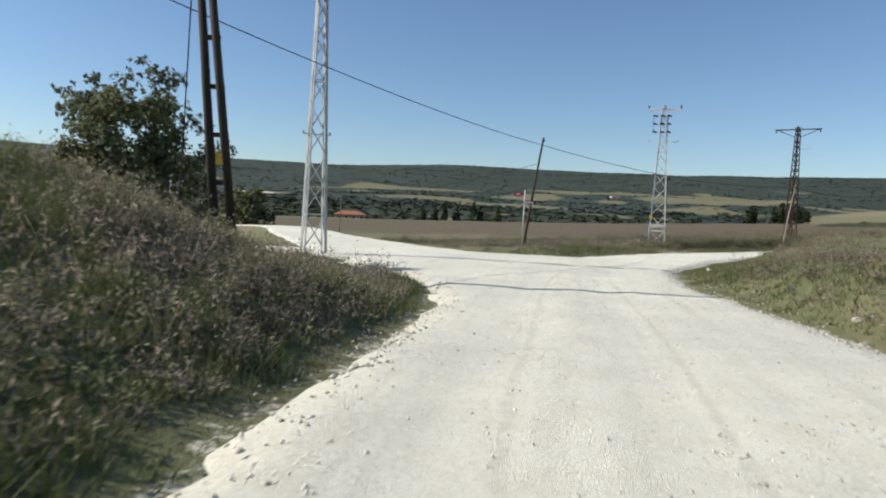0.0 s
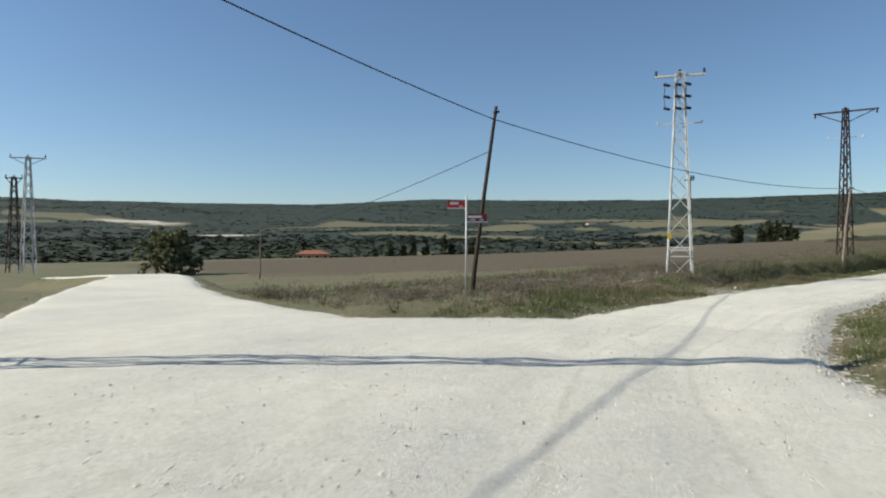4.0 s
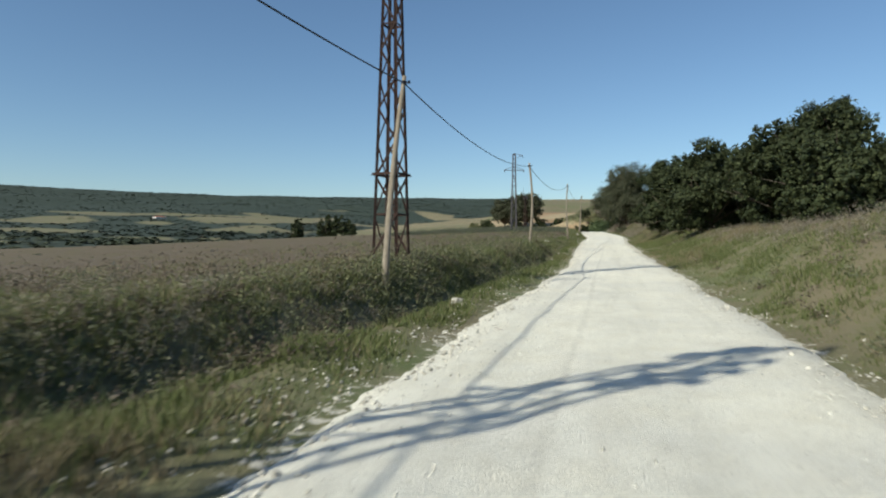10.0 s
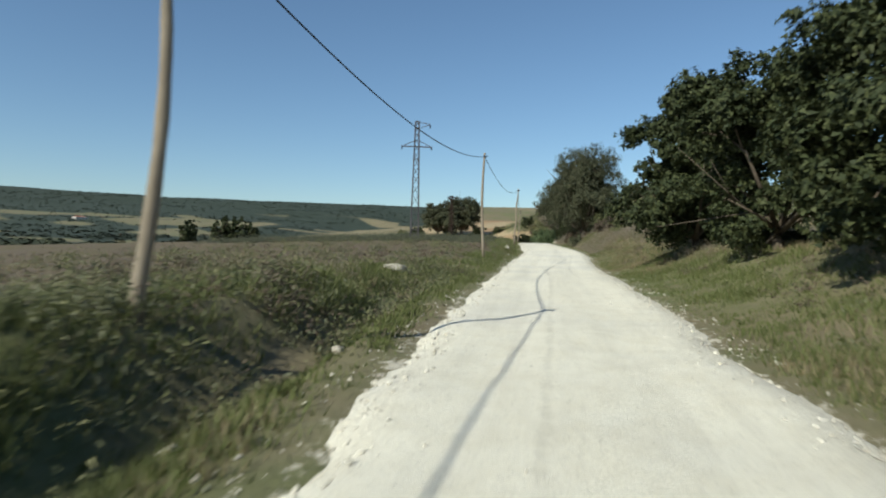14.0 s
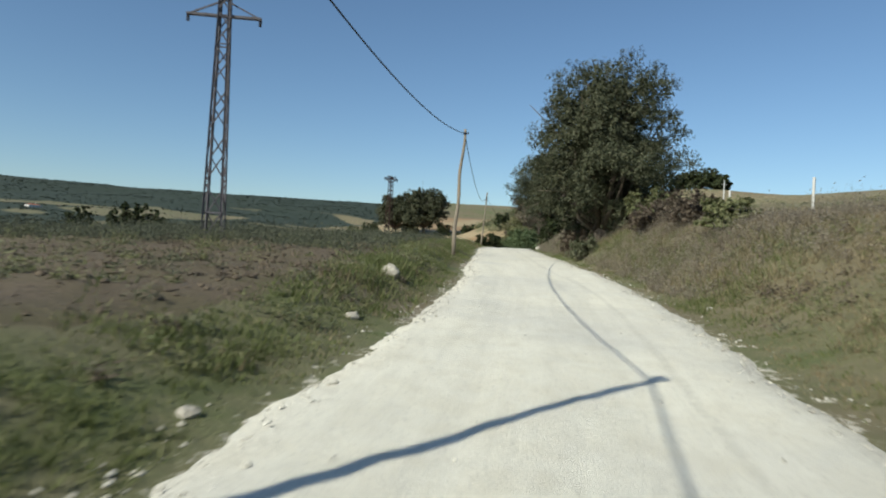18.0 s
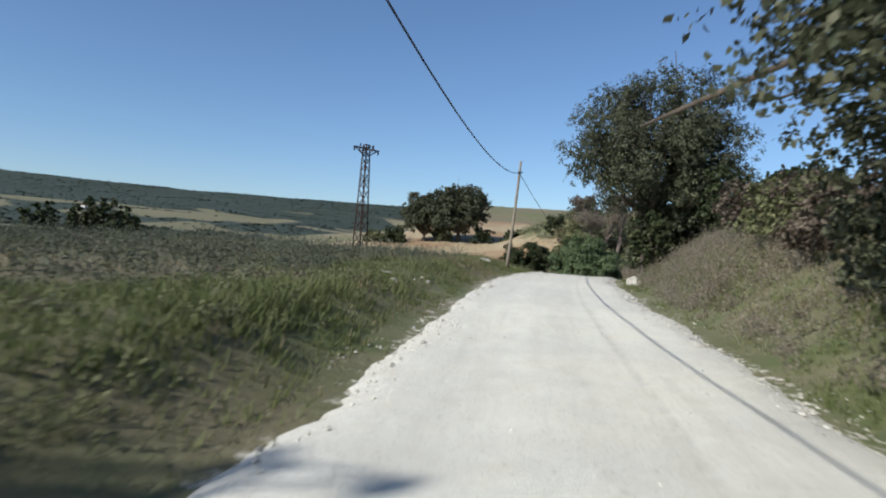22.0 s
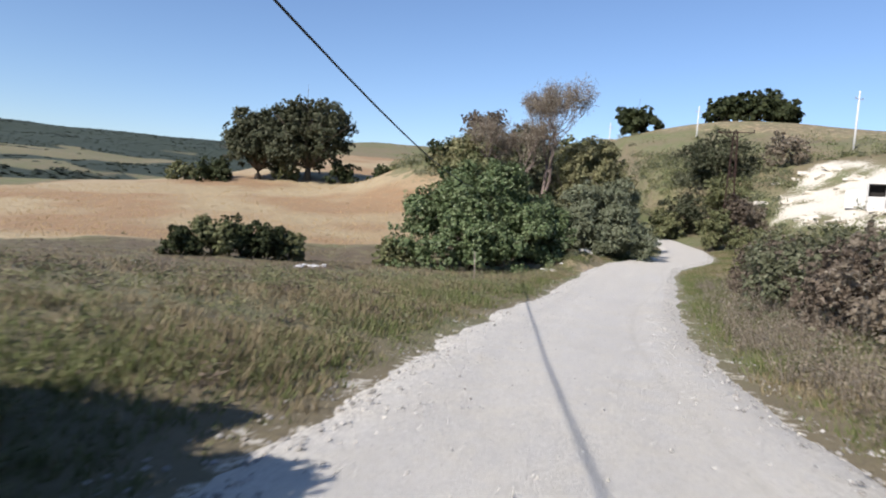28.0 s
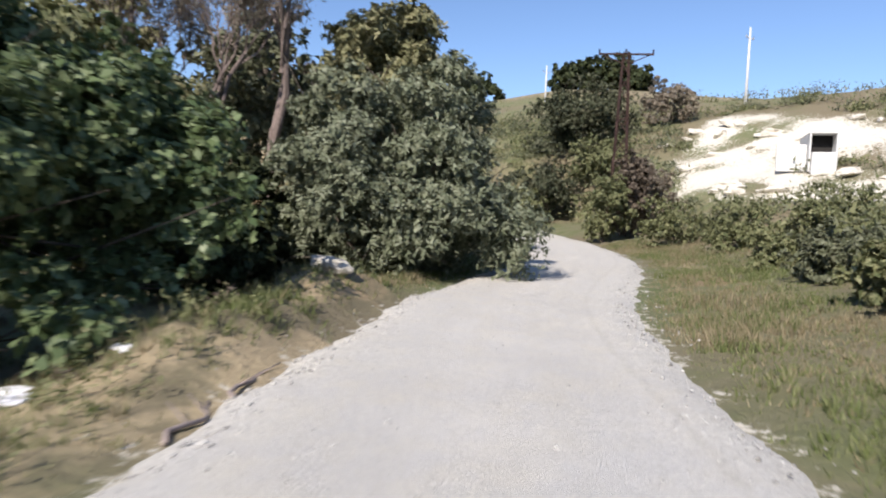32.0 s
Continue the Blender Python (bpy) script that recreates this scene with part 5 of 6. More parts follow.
def woodland():
    rng = np.random.default_rng(300)
    n = 30000
    d = 215 + 2500 * rng.random(n) ** 1.35
    az = np.radians(rng.uniform(-42, 62, n))
    x, y = 60 + d * np.sin(az), 70 + d * np.cos(az)
    a, o = along_across(x, y)
    fo = field_of(x, y)[2]
    ok = (fo > 0.5) & (rng.random(n) < 0.35 + 0.65 * smooth(-0.3, 0.5, rough2(x, y, 130, 77)))
    x, y, d = x[ok], y[ok], d[ok]
    z = height(x, y)
    k = 11
    size = rng.uniform(1.4, 3.2, len(x)) * np.interp(d, [200, 600, 1200, 2600], [1.2, 1.1, 0.8, 1.0])
    p = rng.normal(size=(len(x), k, 3))
    p /= np.linalg.norm(p, axis=2, keepdims=True)
    p[:, :, 2] = np.abs(p[:, :, 2]) * 0.9 + 0.1
    flat = np.interp(d, [300, 700, 1400], [0.8, 0.6, 0.4])
    pts = np.stack([x, y, z], -1)[:, None] + p * size[:, None, None] * np.stack([1.2 + 0 * flat, 1.2 + 0 * flat, flat], -1)[:, None]
    dd = 0.3 * p + 0.22 * rng.normal(size=p.shape) + [0, 0, 1.3]
    e1 = np.cross(dd, rng.normal(size=p.shape))
    e1 /= np.linalg.norm(e1, axis=2, keepdims=True)
    e2 = np.cross(dd / np.linalg.norm(dd, axis=2, keepdims=True), e1)
    s = size[:, None, None] * 0.72
    v = np.stack([pts - e1 * s * 1.2, pts + e1 * s * 0.9 - e2 * s, pts + e1 * s * 0.6 + e2 * s * 1.1], 2).reshape(-1, 3)
    v = v.reshape(len(x), -1, 3)
    for sel, m, lab in ((d < 620, VALLEY_LEAF, "scattered green trees on the valley floor"), (d >= 620, FAR_LEAF, "dark green woods covering the far ridge")):
        u = v[sel].reshape(-1, 3)
        stuff("woodland", u, np.arange(len(u)).reshape(-1, 3), m, lab, "woods")


woodland()


def scatter(rng, n, arc0, arc1, s0, s1):
    """Points beside the road: arc length and offset, left positive."""
    arc, s = rng.uniform(arc0, arc1, n), rng.uniform(s0, s1, n)
    k = (np.searchsorted(ARC, arc) - 1).clip(1, len(ARC) - 3)
    f = ((arc - ARC[k]) / (ARC[k + 1] - ARC[k]))[:, None]
    c = MAIN[k, :2] * (1 - f) + MAIN[k + 1, :2] * f
    t = (MAIN[k + 1, :2] - MAIN[k - 1, :2]) * (1 - f) + (MAIN[k + 2, :2] - MAIN[k, :2]) * f
    t = t / np.linalg.norm(t, axis=1, keepdims=True)
    return c[:, 0] - t[:, 1] * s, c[:, 1] + t[:, 0] * s, arc, s


def blades(rng, x, y, z, per, h, w, spread, lean=0.5):
    """Tapered grass blades in tufts, bent once."""
    n = len(x) * per
    base = np.repeat(np.stack([x, y, z], -1), per, 0)
    hh = np.repeat(h, per) * rng.uniform(0.5, 1.25, n)
    a = rng.uniform(0, 2 * np.pi, n)
    base = base + np.stack([np.cos(a), np.sin(a), 0 * a], -1) * (spread * rng.random(n))[:, None]
    b = rng.uniform(0, 2 * np.pi, n)
    side = np.stack([np.cos(b), np.sin(b), 0 * b], -1) * w
    tip = np.stack([np.cos(a) * lean * hh * rng.random(n), np.sin(a) * lean * hh * rng.random(n), hh], -1)
    v = np.stack([base - side - [0, 0, 0.03], base + side - [0, 0, 0.03], base + tip], 1)
    return v.reshape(-1, 3), np.arange(3 * n).reshape(n, 3)


def twigs(rng, x, y, z, per, h, w, spread, leaf=0.020):
    """Weeds: crooked stalks with small side leaves."""
    v, f = blades(rng, x, y, z, per, h, w, spread, 0.9)
    m = len(v) // 3
    foot, tip = v.reshape(m, 3, 3)[:, 0], v.reshape(m, 3, 3)[:, 2]
    q = 5
    t = rng.uniform(0.25, 1.0, (m, q, 1))
    pts = (foot[:, None] * (1 - t) + tip[:, None] * t + 0.035 * rng.normal(size=(m, q, 3))).reshape(-1, 3)
    v2, f2 = leaflets(rng, pts, leaf)
    return np.r_[v, v2], np.r_[f, f2 + len(v)]


def grass():
    rng = np.random.default_rng(310)
    green, dry = [], []
    for n, a0, a1, s0, s1, per, h0, w in ((90000, 27, 296, 1.8, 6.5, 4, 0.17, 0.012), (90000, 27, 296, -7.0, -1.7, 4, 0.17, 0.012), (36000, 27, 296, 7, 24, 4, 0.19, 0.014), (34000, 27, 296, -24, -7, 4, 0.20, 0.014), (60000, 27, 296, 1.9, 4.4, 3, 0.15, 0.011), (60000, 27, 296, -4.6, -1.7, 3, 0.15, 0.011),
                                          (9000, 84, 136, 4.0, 9.5, 6, 0.30, 0.008), (9000, 22, 46, 2.4, 9, 7, 0.30, 0.007)):
        x, y, arc, s = scatter(rng, n, a0, a1, s0, s1)
        e = road_edge(x, y)
        pl, st, fo, ch = field_of(x, y)
        ok = (e < 0.02) & (rng.random(n) > 0.96 * np.maximum.reduce([pl, st, ch])) & ((e < -0.12) | (rng.random(n) < 0.4)) & (rough2(x, y, 1.1, 87) + 0.5 * rng.normal(size=n) > -0.75)
        x, y, arc, s, e = x[ok], y[ok], arc[ok], s[ok], e[ok]
        z = height(x, y)
        h = h0 * (0.45 + 0.40 * smooth(0.1, -1.5, e)) * (0.95 + 0.85 * rough2(x, y, 1.5, 81)).clip(0.25, 2.2)
        dr = 0.25 * ((arc > 205) & (s > 0)) + 0.45 * ((arc > 236) & (s > 4.5)) + 0.4 * ((arc > 222) & (s < 0)) + 0.35 * ((arc > 140) & (arc < 223) & (s < -3.4)) - 0.05 * ((arc > 100) & (arc < 225) & (s > 0)) + rough2(x, y, 7, 82) * 0.5 + 0.35 * rough2(x, y, 1.7, 84) + np.where((s > 7) | ((arc > 62) & (arc < 84) & (s > 0)), 0.35, 0.0) + 0.25 * rng.normal(size=len(x)) + np.where(s < -6, 0.4, -0.1) - 0.3 * smooth(6.5, 4.5, np.abs(s)) + np.where((arc < 60) & (s < 0), 0.6, 0)
        for sel, out in ((dr <= 0.12, green), (dr > 0.12, dry)):
            out.append(blades(rng, x[sel], y[sel], z[sel], per, np.clip(h[sel], 0.05, 1), w, 0.07, 1.1))
    for name, parts_, m, lab in (("green_grass", green, GRASS_GREEN, "short green grass on the verges"), ("dry_grass", dry, GRASS_DRY, "dry yellow-brown grass on banks and verges")):
        off, vs, fs = 0, [], []
        for v, f in parts_:
            vs.append(v)
            fs.append(f + off)
            off += len(v)
        stuff(name, np.concatenate(vs), np.concatenate(fs), m, lab, "grass")


grass()


def weed_fields():
    rng = np.random.default_rng(320)
    dry, leafy_, grey = [], [], []
    # start bank, ditch side, right banks
    for n, a0, a1, s0, s1, h0, out in ((3600, 20, 44, 2.9, 9, 0.42, dry), (700, 43, 49, 3.0, 8, 0.30, dry), (900, 20, 44, 2.5, 4.5, 0.30, leafy_), (1800, 60, 96, 4.8, 13, 0.34, dry),
                                       (1300, 84, 132, 5.0, 8.5, 0.36, leafy_), (700, 84, 132, 4.8, 8.0, 0.34, dry), (900, 24, 52, -9, -4.2, 0.34, dry), (2600, 66, 130, -11, -5.2, 0.34, dry),
                                       (3400, 140, 212, -9.5, -5.0, 0.34, dry), (1000, 142, 212, -6.0, -3.4, 0.26, leafy_), (1500, 205, 250, -9, -3.8, 0.42, dry), (4200, 218, 258, -7.0, -2.4, 0.62, dry), (3600, 168, 216, -6.8, -2.9, 0.48, dry), (700, 150, 240, 2.9, 4.6, 0.24, leafy_),
                                       (1500, 205, 262, -8, -3.4, 0.34, leafy_), (1100, 232, 268, 2.8, 8.0, 0.26, leafy_), (8000, 172, 218, 5.0, 32, 0.55, grey), (500, 118, 172, 9, 24, 0.28, leafy_),
                                       (1000, 236, 290, -16, -4, 0.5, leafy_)):
        x, y, arc, s = scatter(rng, n, a0, a1, s0, s1)
        ok = (road_edge(x, y) < -0.45) & (rough2(x, y, 3.0, 83) + 0.5 * rng.normal(size=n) > -0.35)
        x, y = x[ok], y[ok]
        h = h0 * rng.uniform(0.5, 1.25, len(x)) * (0.9 + 0.55 * rough2(x, y, 1.3, 86)).clip(0.3, 1.7)
        out.append(twigs(rng, x, y, height(x, y), 6, h, 0.006, 0.16, 0.028 if out is grey else 0.02))
    for name, parts_, m, lab in (("dry_weeds", dry, DRY_TWIG, "dry brown weeds and thistles on the banks"), ("green_weeds", leafy_, BRAMBLE_LEAF, "rank green weeds along the ditch"),
                                 ("field_weeds", grey, GREY_WEED, "tall grey-green weeds in the fallow field")):
        off, vs, fs = 0, [], []
        for v, f in parts_:
            vs.append(v)
            fs.append(f + off)
            off += len(v)
        stuff(name, np.concatenate(vs), np.concatenate(fs), m, lab, "weeds")


weed_fields()


def weed_tufts():
    """Low broad-leaved and dry clumps that break up the verges."""
    rng = np.random.default_rng(325)
    places = []
    for n, a0, a1, s0, s1, r0, dry in ((520, 22, 50, 2.8, 8, 0.24, 0.5), (1500, 54, 92, 3.4, 18, 0.30, 0.62), (210, 56, 98, 4.2, 16, 0.62, 0.7), (60, 134, 176, 8, 22, 0.55, 0.1), (900, 84, 134, 5.0, 10, 0.30, 0.4), (900, 82, 106, 4.4, 6.6, 0.34, 0.2), (1500, 104, 140, 3.2, 5.6, 0.34, 0.2), (420, 62, 134, -9, -3.2, 0.26, 0.4), (520, 134, 176, 3.2, 9, 0.22, 0.35), (900, 134, 212, -10, -3.4, 0.30, 0.6),
                                       (1700, 170, 232, 3.4, 26, 0.28, 0.25), (620, 200, 262, -9, -3.2, 0.32, 0.6), (700, 226, 272, 3.0, 14, 0.26, 0.55), (700, 214, 262, -8, -3.0, 0.36, 0.35), (220, 24, 52, -9, -4.5, 0.26, 0.5)):
        x, y, arc, s = scatter(rng, n, a0, a1, s0, s1)
        ok = (road_edge(x, y) < -0.6) & (field_of(x, y)[3] < 0.45) & (rough2(x, y, 4.0, 88) + 0.4 * rng.normal(size=n) > -0.3)
        x, y = x[ok], y[ok]
        kind = np.where(rng.random(len(x)) < dry + 0.3 * rough2(x, y, 5, 89), 2, rng.integers(0, 2, len(x)))
        if r0 > 0.5:
            x, y, kind = np.repeat(x, 5), np.repeat(y, 5), np.repeat(kind, 5)
        places.append(np.stack([x, y, height(x, y), r0 * rng.uniform(0.45, 1.0, len(x)) * (1 + 0.9 * (rng.random(len(x)) < 0.15)), kind], -1))
    places = np.concatenate(places)
    for i, (m, lab) in enumerate(((BRAMBLE_LEAF, "low green weed clumps on the verges"), (DUSTY_LEAF, "low grey-green weed clumps on the verges"), (BROWN_WEED, "withered brown weed clumps on the verges"))):
        c = places[places[:, 4] == i]
        p = rng.normal(size=(len(c), 62, 3)) * [0.62, 0.62, 0.5]
        p[:, :, 2] = np.abs(p[:, :, 2])
        q = (c[:, None, :3] + p * c[:, 3][:, None, None]).reshape(-1, 3)
        v, f = leaflets(rng, q, 0.026)
        stuff("weed_clumps", v, f, m, lab, "weeds")


weed_tufts()


def brushwood():
    """Low scrub over the hillside on the right and behind the bend."""
    rng = np.random.default_rng(330)
    x, y = rng.uniform(172, 290, 9500), rng.uniform(105, 240, 9500)
    up = x - 0.35 * (y - 150)
    fl = field_of(x, y)
    s, _ = nearest(MAIN, x, y)
    ok = (np.abs(s) > 6.5) & (fl[1] < 0.5) & (up > 176) & (up < 252) & ((up < 229) | (rng.random(9500) < 0.04)) & (fl[3] < 0.34) & (rough2(x, y, 14, 91) > -0.75)
    x, y = x[ok], y[ok]
    r = 0.6 + 2.1 * rng.random(len(x)) ** 1.7
    z = height(x, y)
    pts = []
    for i in range(len(x)):
        p = rng.normal(size=(100, 3))
        p /= np.linalg.norm(p, axis=1, keepdims=True)
        p[:, 2] = np.abs(p[:, 2])
        pts.append(np.array([x[i], y[i], z[i] - 0.1]) + p * r[i] * rng.uniform(0.45, 1.05, (100, 1)) * [1.2, 1.2, 0.85])
    half = len(pts) // 2
    for sel, m, lab in ((pts[:half], BRAMBLE_LEAF, "green scrub scattered over the hillside"), (pts[half:], DUSTY_LEAF, "grey-green scrub scattered over the hillside")):
        v, f = leaflets(rng, np.concatenate(sel), 0.115)
        stuff("scrub", v, f, m, lab, "scrub")


brushwood()


def pebbles(rng, x, y, z, r):
    """Small uneven eight-sided stones."""
    n = len(x)
    o = np.array([(1, 0, 0), (0, 1, 0), (-1, 0, 0), (0, -1, 0), (0, 0, 0.75), (0, 0, -0.75)], float)
    t = rng.uniform(0, 2 * np.pi, n)
    c, s = np.cos(t), np.sin(t)
    rot = np.stack([np.stack([c, -s, 0 * c], -1), np.stack([s, c, 0 * c], -1), np.stack([0 * c, 0 * c, 1 + 0 * c], -1)], -2)
    v = np.einsum("nij,kj->nki", rot, o) * (r[:, None, None] * rng.uniform(0.6, 1.25, (n, 6, 1)))
    v = v + np.stack([x, y, z], -1)[:, None]
    f = np.array([(0, 1, 4), (1, 2, 4), (2, 3, 4), (3, 0, 4), (1, 0, 5), (3, 2, 5)])
    return v.reshape(-1, 3), (f[None] + 6 * np.arange(n)[:, None, None]).reshape(-1, 3)


def gravel():
    rng = np.random.default_rng(340)
    x, y, arc, s = scatter(rng, 330000, 27, 290, -5.5, 6.5)
    e = road_edge(x, y)
    wide = np.interp(arc, [50, 60, 72, 96, 112, 190, 205, 240, 262], [0.6, 0.9, 0.8, 0.9, 0.5, 0.4, 0.8, 1.0, 0.6])
    loose = 0.95 * np.exp(-((e - 0.1) / wide) ** 2) * np.clip(0.75 + 0.5 * rough2(x, y, 4, 95), 0.1, 1) + 0.03 * (e > 0) + (0.2 + 0.6 * smooth(0.0, 0.8, rough2(x, y, 3.5, 97))) * (e > 0) * (arc < 66) + 0.10 * (e > 0) * (arc > 215) + 0.75 * (s > 0) * smooth(2.0, 0.6, e) * (e > 0) * smooth(205, 214, arc) * smooth(262, 246, arc) * np.clip(0.6 + 0.6 * rough2(x, y, 2.2, 98), 0, 1)
    ok = (rng.random(len(x)) < loose) & (e > np.where(arc < 112, -0.9, -0.4))
    x, y, e, arc = x[ok], y[ok], e[ok], arc[ok]
    gz, rz = height(x, y), road_height(x, y)
    w = smooth(0, 0.45, e)
    z = np.where(e > 0, (gz - 0.05) * (1 - w) + rz * w, gz)
    r = (0.011 + 0.028 * rng.random(len(x)) ** 2.6) * np.where(e > 0.6, 0.55, 1.0) * np.where(arc > 235, 0.85, 1.0)
    grey = arc > 206 + 14 * rng.normal(size=len(x))
    for sel, m, lab in ((~grey, GRAVEL, "loose pale gravel along the track edges"), (grey, GREY_GRAVEL, "loose grey gravel along the track edges")):
        v, f = pebbles(rng, x[sel], y[sel], z[sel] + r[sel] * 0.25, r[sel])
        stuff("gravel", v, f, m, lab, "gravel")
    x, y, arc, s = scatter(rng, 60000, 70, 262, 4.6, 34)
    ok = (field_of(x, y)[0] > 0.45) & (rng.random(len(x)) < np.exp(-(s - 5) / 14))
    x, y = x[ok], y[ok]
    r = 0.025 + 0.065 * rng.random(len(x)) ** 2.5
    v, f = pebbles(rng, x, y, height(x, y) + r * 0.2, r)
    stuff("soil_clods", v, f, CLOD, "brown clods of ploughed soil", "soil")


CLOD = rough_mat("brown_soil_clods", (0.072, 0.056, 0.040), (0.165, 0.130, 0.092), 9, 0.95)
gravel()


def stubble_stalks():
    rng = np.random.default_rng(350)
    x, y = rng.uniform(128, 215, 60000), rng.uniform(150, 232, 60000)
    d = np.hypot(x - 150, y - 148)
    ok = (field_of(x, y)[1] > 0.6) & (rng.random(len(x)) < np.exp(-d / 60)) & (nearest(MAIN, x, y)[0] > 12)
    x, y = x[ok], y[ok]
    v, f = blades(rng, x, y, height(x, y), 4, np.full(len(x), 0.2), 0.012, 0.14, 0.4)
    stuff("stubble", v, f, STRAW, "pale straw stubble in the harvested field", "stubble")


stubble_stalks()

# ---- stones and litter ----


def stone(x, y, r, label, seed, flat=0.7, stretch=(1, 1), name="rock", group="", sink=0.25):
    rng = random.Random(seed)
    bm = bmesh.new()
    for v in lump(bm, rng, r, flat, 3, 0.55 if name == "chalk_outcrop" else 0.34):
        v.co.x *= stretch[0]
        v.co.y *= stretch[1]
    ob = new(name, bm_mesh(name, bm, CHALK if name == "chalk_outcrop" else ROCK))
    ob.matrix_world = pose(x, y, gh(x, y) + r * flat * (1 - 2 * sink) * 0.8, rng.uniform(-12, 12), rng.uniform(-12, 12), rng.uniform(0, 360))
    tagged(ob, label, "rock", group)


stone(171.2, 158.0, 0.28, "pale weathered boulder on top of the earth heap", 8, 0.6, (1.5, 0.8))
stone(60.6, 82.2, 0.24, "long white limestone boulder in the grass", 1, 0.6, (1.7, 0.8))
stone(86.2, 101.1, 0.19, "white limestone boulder at the field edge", 2, 0.85)
stone(91.6, 98.4, 0.13, "white stone on the verge", 3)
stone(123.3, 125.6, 0.29, "white limestone block on the bank", 4, 0.85)
stone(123.4, 133.9, 0.19, "flat white limestone boulder beside the wooden pole", 5, 0.5, (1.5, 0.9))
stone(110.6, 123.1, 0.12, "white stone in the grass verge", 6)
stone(111.2, 116.2, 0.16, "white stone on the bank", 7)
for i, (a, s_, r) in enumerate(((77, 3.2, 0.16), (79, -3.6, 0.17), (80.5, -3.8, 0.2), (83, -3.9, 0.16), (74, 3.3, 0.12), (97, 3.3, 0.2), (118, 3.0, 0.15), (121, 3.2, 0.18), (124.5, 3.1, 0.14),
                               (157, 3.0, 0.14), (162, 3.2, 0.18), (166, -3.1, 0.12), (222, 3.4, 0.2), (226, 3.2, 0.14), (248, -2.9, 0.12), (256, -2.7, 0.15),
                               (258, 3.6, 0.24), (260, 4.2, 0.2), (33, -5.6, 0.15), (42, -4.6, 0.14), (58, -4.3, 0.18), (228, 2.9, 0.3))):
    k = int(np.searchsorted(ARC, a))
    t = MAIN[k + 1, :2] - MAIN[k - 1, :2]
    t = t / np.linalg.norm(t)
    stone(MAIN[k, 0] - t[1] * s_, MAIN[k, 1] + t[0] * s_, r * 0.6, "pale limestone stone on the track edge", 20 + i, group="stones along the track")
# rubble heap beside the fallow field
for i in range(16):
    rr = random.Random(60 + i)
    stone(111.6 + rr.uniform(-1.1, 1.1), 124.9 + rr.uniform(-0.9, 0.9), rr.uniform(0.03, 0.06), "pale stone in a weedy rubble heap", 60 + i, group="rubble heap")


def litter(x, y, r, seed):
    rng = random.Random(seed)
    bm = bmesh.new()
    for v in lump(bm, rng, r, 0.35, 2, 0.6):
        v.co.x *= 1.6
    ob = new("plastic_sheet", bm_mesh("plastic_sheet", bm, LITTER))
    ob.matrix_world = pose(x, y, gh(x, y) + r * 0.15, 0, 0, rng.uniform(0, 360))
    tagged(ob, "crumpled white plastic sheet lying in the field", "litter", "plastic litter")


for i, (x, y, r) in enumerate(((153.0, 161.6, 0.2), (153.9, 161.8, 0.24), (155.0, 162.4, 0.2), (154.4, 163.2, 0.14), (164.9, 156.3, 0.14), (163.6, 155.5, 0.1), (146.5, 163.0, 0.16), (165.2, 156.9, 0.16), (164.4, 156.3, 0.14), (166.0, 156.4, 0.1))):
    litter(x, y, r, 90 + i)

# dead branches thrown on the verge


def branch_pile(x, y, n, seed):
    rng = random.Random(seed)
    ob = thing("branch_pile", (x, y, gh(x, y)), "pile of dead grey branches on the rough verge", "branches")
    for _ in range(n):
        p = Vector((rng.uniform(-0.8, 0.8), rng.uniform(-0.5, 0.5), 0.04))
        a = rng.uniform(0, 6.3)
        d = Vector((math.cos(a), math.sin(a), rng.uniform(0, 0.35))) * rng.uniform(0.5, 1.3)
        bm = bmesh.new()
        tube(bm, [p, p + d * 0.5 + Vector((0, 0, 0.08)), p + d], [0.026, 0.02, 0.008], 6)
        for _k in range(3):
            q = p + d * rng.uniform(0.4, 0.9) + Vector((0, 0, 0.05))
            tube(bm, [q, q + Vector((rng.uniform(-0.3, 0.3), rng.uniform(-0.3, 0.3), rng.uniform(0.05, 0.3)))], [0.01, 0.004], 4)
        part("branch", bm_mesh("branch", bm, GREY_BARK, True), ob)


branch_pile(7.0, 43.5, 14, 1)
branch_pile(11.5, 44.6, 9, 2)
bm = bmesh.new()
tube(bm, [(-0.5, 0, 0.07), (0, 0.04, 0.09), (0.55, 0.02, 0.08)], [0.07, 0.065, 0.055], 9)
log = new("log", bm_mesh("log", bm, GREY_BARK, True))
log.matrix_world = pose(9.0, 46.3, gh(9.0, 46.3) + 0.12, 0, 4, -25)
tagged(log, "short pale weathered log lying in the grass", "log")
bm = bmesh.new()
tube(bm, [(0, 0, -0.15), (0.02, 0, 0.32)], [0.055, 0.05], 8)
stub_post = new("marker_post", bm_mesh("marker_post", bm, GREY_BARK, True))
stub_post.location = (14.2, 47.2, gh(14.2, 47.2))
tagged(stub_post, "short grey stump of a post beside the white pylon", "post")


